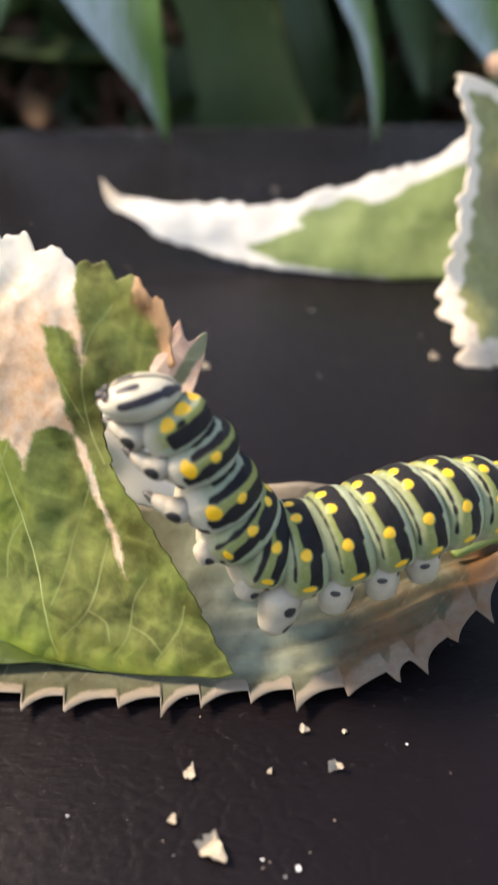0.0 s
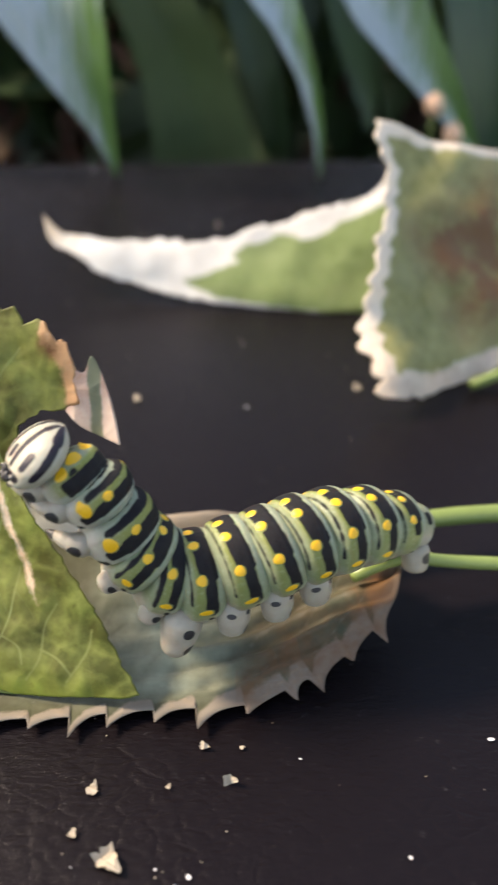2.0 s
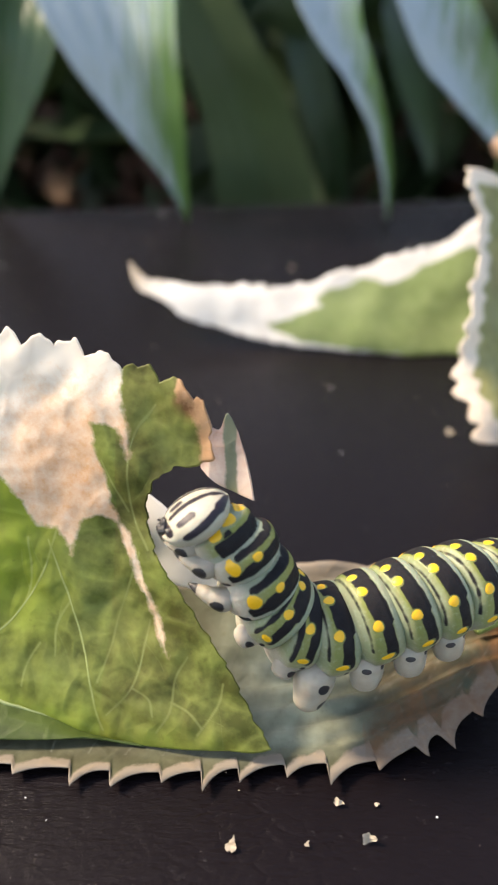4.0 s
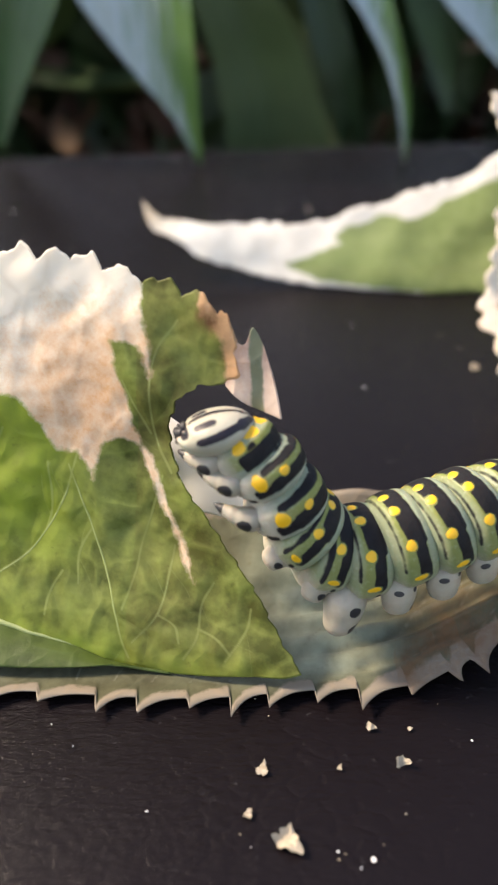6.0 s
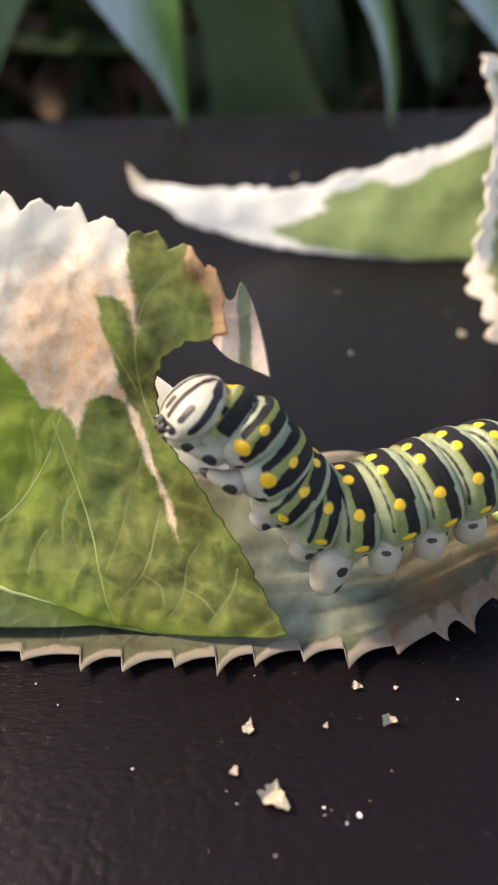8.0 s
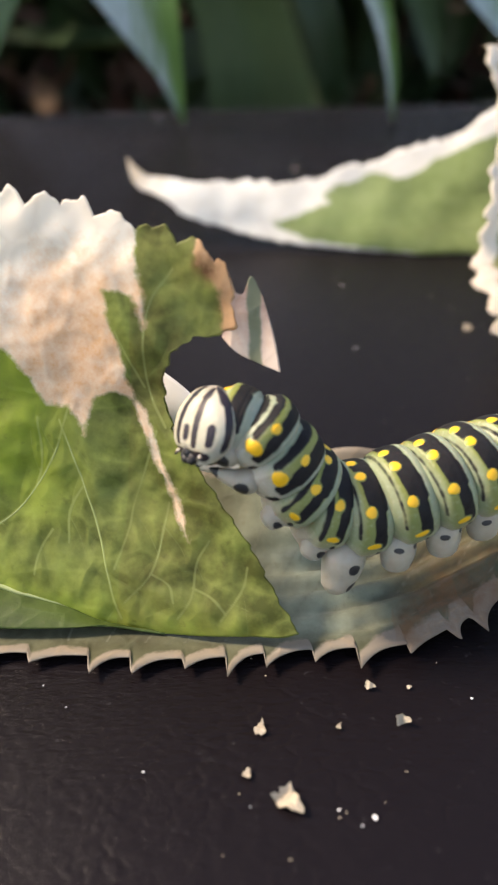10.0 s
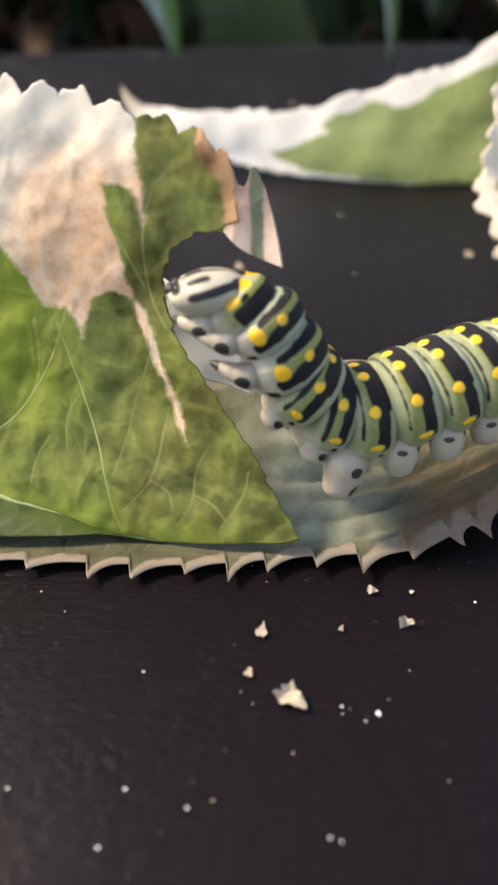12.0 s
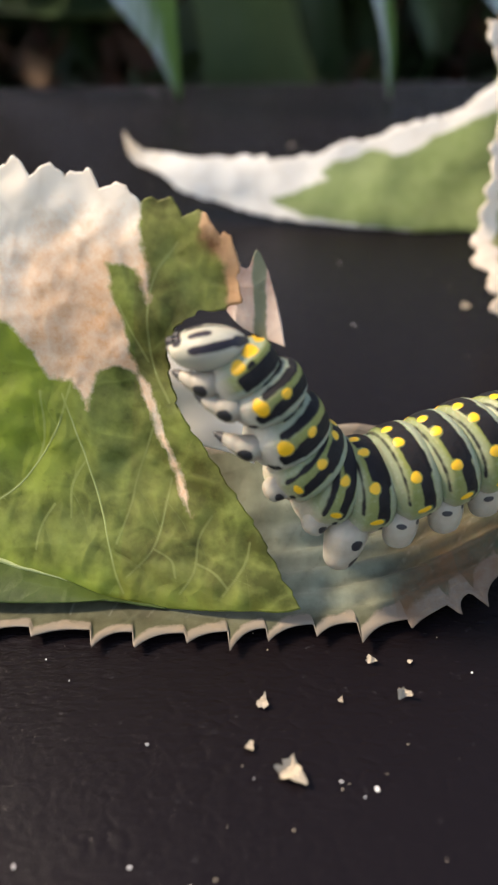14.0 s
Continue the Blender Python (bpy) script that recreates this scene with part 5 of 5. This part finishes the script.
# ---- build ----
make_board()
make_ground()
eaten_leaf, raised_blade, torn_tip, tip_rest = make_eaten_leaf()
caterpillar, cat_head, cat_rings = make_caterpillar()
make_far_leaf()
make_curled_leaf()
make_pale_leaf()
make_second_stalk()
make_dust()
make_plant()
make_shrub()
make_dead_leaves()
for bx, by, bz, br in ((6.54, 19.3, 2.06, 0.24), (7.19, 19.3, 1.25, 0.24)):
    make_bud(bx, by, bz, br)
for k, (cx, cy, cs, flat) in enumerate(((0.87, -0.22, 0.17, 0), (-0.25, -0.74, 0.24, 1), (0.52, -0.70, 0.11, 1), (1.15, -0.64, 0.24, 0), (-0.38, -1.23, 0.17, 1), (0.0, -1.50, 0.40, 1), (1.28, -0.22, 0.10, 1), (-0.55, 6.72, 0.24, 0), (3.30, 7.2, 0.26, 0), (0.62, 14.9, 0.18, 0))):
    make_crumb(cx, cy, (0.85 if cs > 0.3 else 0.72) * cs, 20 + k, bool(flat))
for k, (cx, cy, cs) in enumerate(((0.46, -1.57, 0.07), (0.78, -1.64, 0.14), (-1.35, -1.21, 0.06), (-2.48, -0.24, 0.05), (-1.39, -2.37, 0.08), (-0.87, -2.53, 0.07), (-2.36, -2.37, 0.08), (-1.55, -2.86, 0.08), (0.27, -2.77, 0.07), (0.36, -2.80, 0.05), (4.0, -0.08, 0.16), (2.91, -1.43, 0.1), (1.33, 6.56, 0.09), (1.28, 8.81, 0.1), (-6.72, 14.88, 0.16), (-3.07, 19.0, 0.2), (1.9, -0.35, 0.07), (0.66, -1.72, 0.05), (-0.34, -1.55, 0.03), (-2.2, -0.5, 0.04))):
    make_crumb(cx, cy, cs * 0.48, 60 + k, True, True)


def motions():
    """What moves: the chewing caterpillar, the leaf flap that it tugs at, and the torn tip."""
    poses = [(row[0], body_poses(row)) for row in HEAD]
    walk(cat_head, [(t, p[0]) for t, p in poses])
    for k in range(1, 6):
        walk(cat_rings[k - 1], [(t, p[k]) for t, p in poses])
    axis = Vector(ALONG)
    sway = ((0.0, 3.0, 0), (1.0, 3.5, 0), (1.5, 4.0, 0), (3.0, 3.0, 0), (4.2, 2.0, 0), (6.5, 1.0, 0), (7.5, 0.0, 0), (8.0, 1.5, 0), (10.5, 1.5, 0), (11.0, 0.0, -0.14), (11.5, 4.0, -0.04), (12.0, 3.0, 0), (12.5, 7.0, 0), (13.0, 2.5, 0), (14.0, 2.0, 0))
    walk(raised_blade, [(t, Matrix.Translation((Vector(FOLD) + Vector((0, 0, dz))) * CM) @ Matrix.Rotation(radians(a), 4, axis)) for t, a, dz in sway])
    at = tip_rest
    turn = Vector(OUT)
    walk(torn_tip, [(t, at @ Matrix.Rotation(radians(a), 4, turn)) for t, a in ((0.0, -34), (0.3, -6), (0.6, 0), (14.0, 0))])


motions()
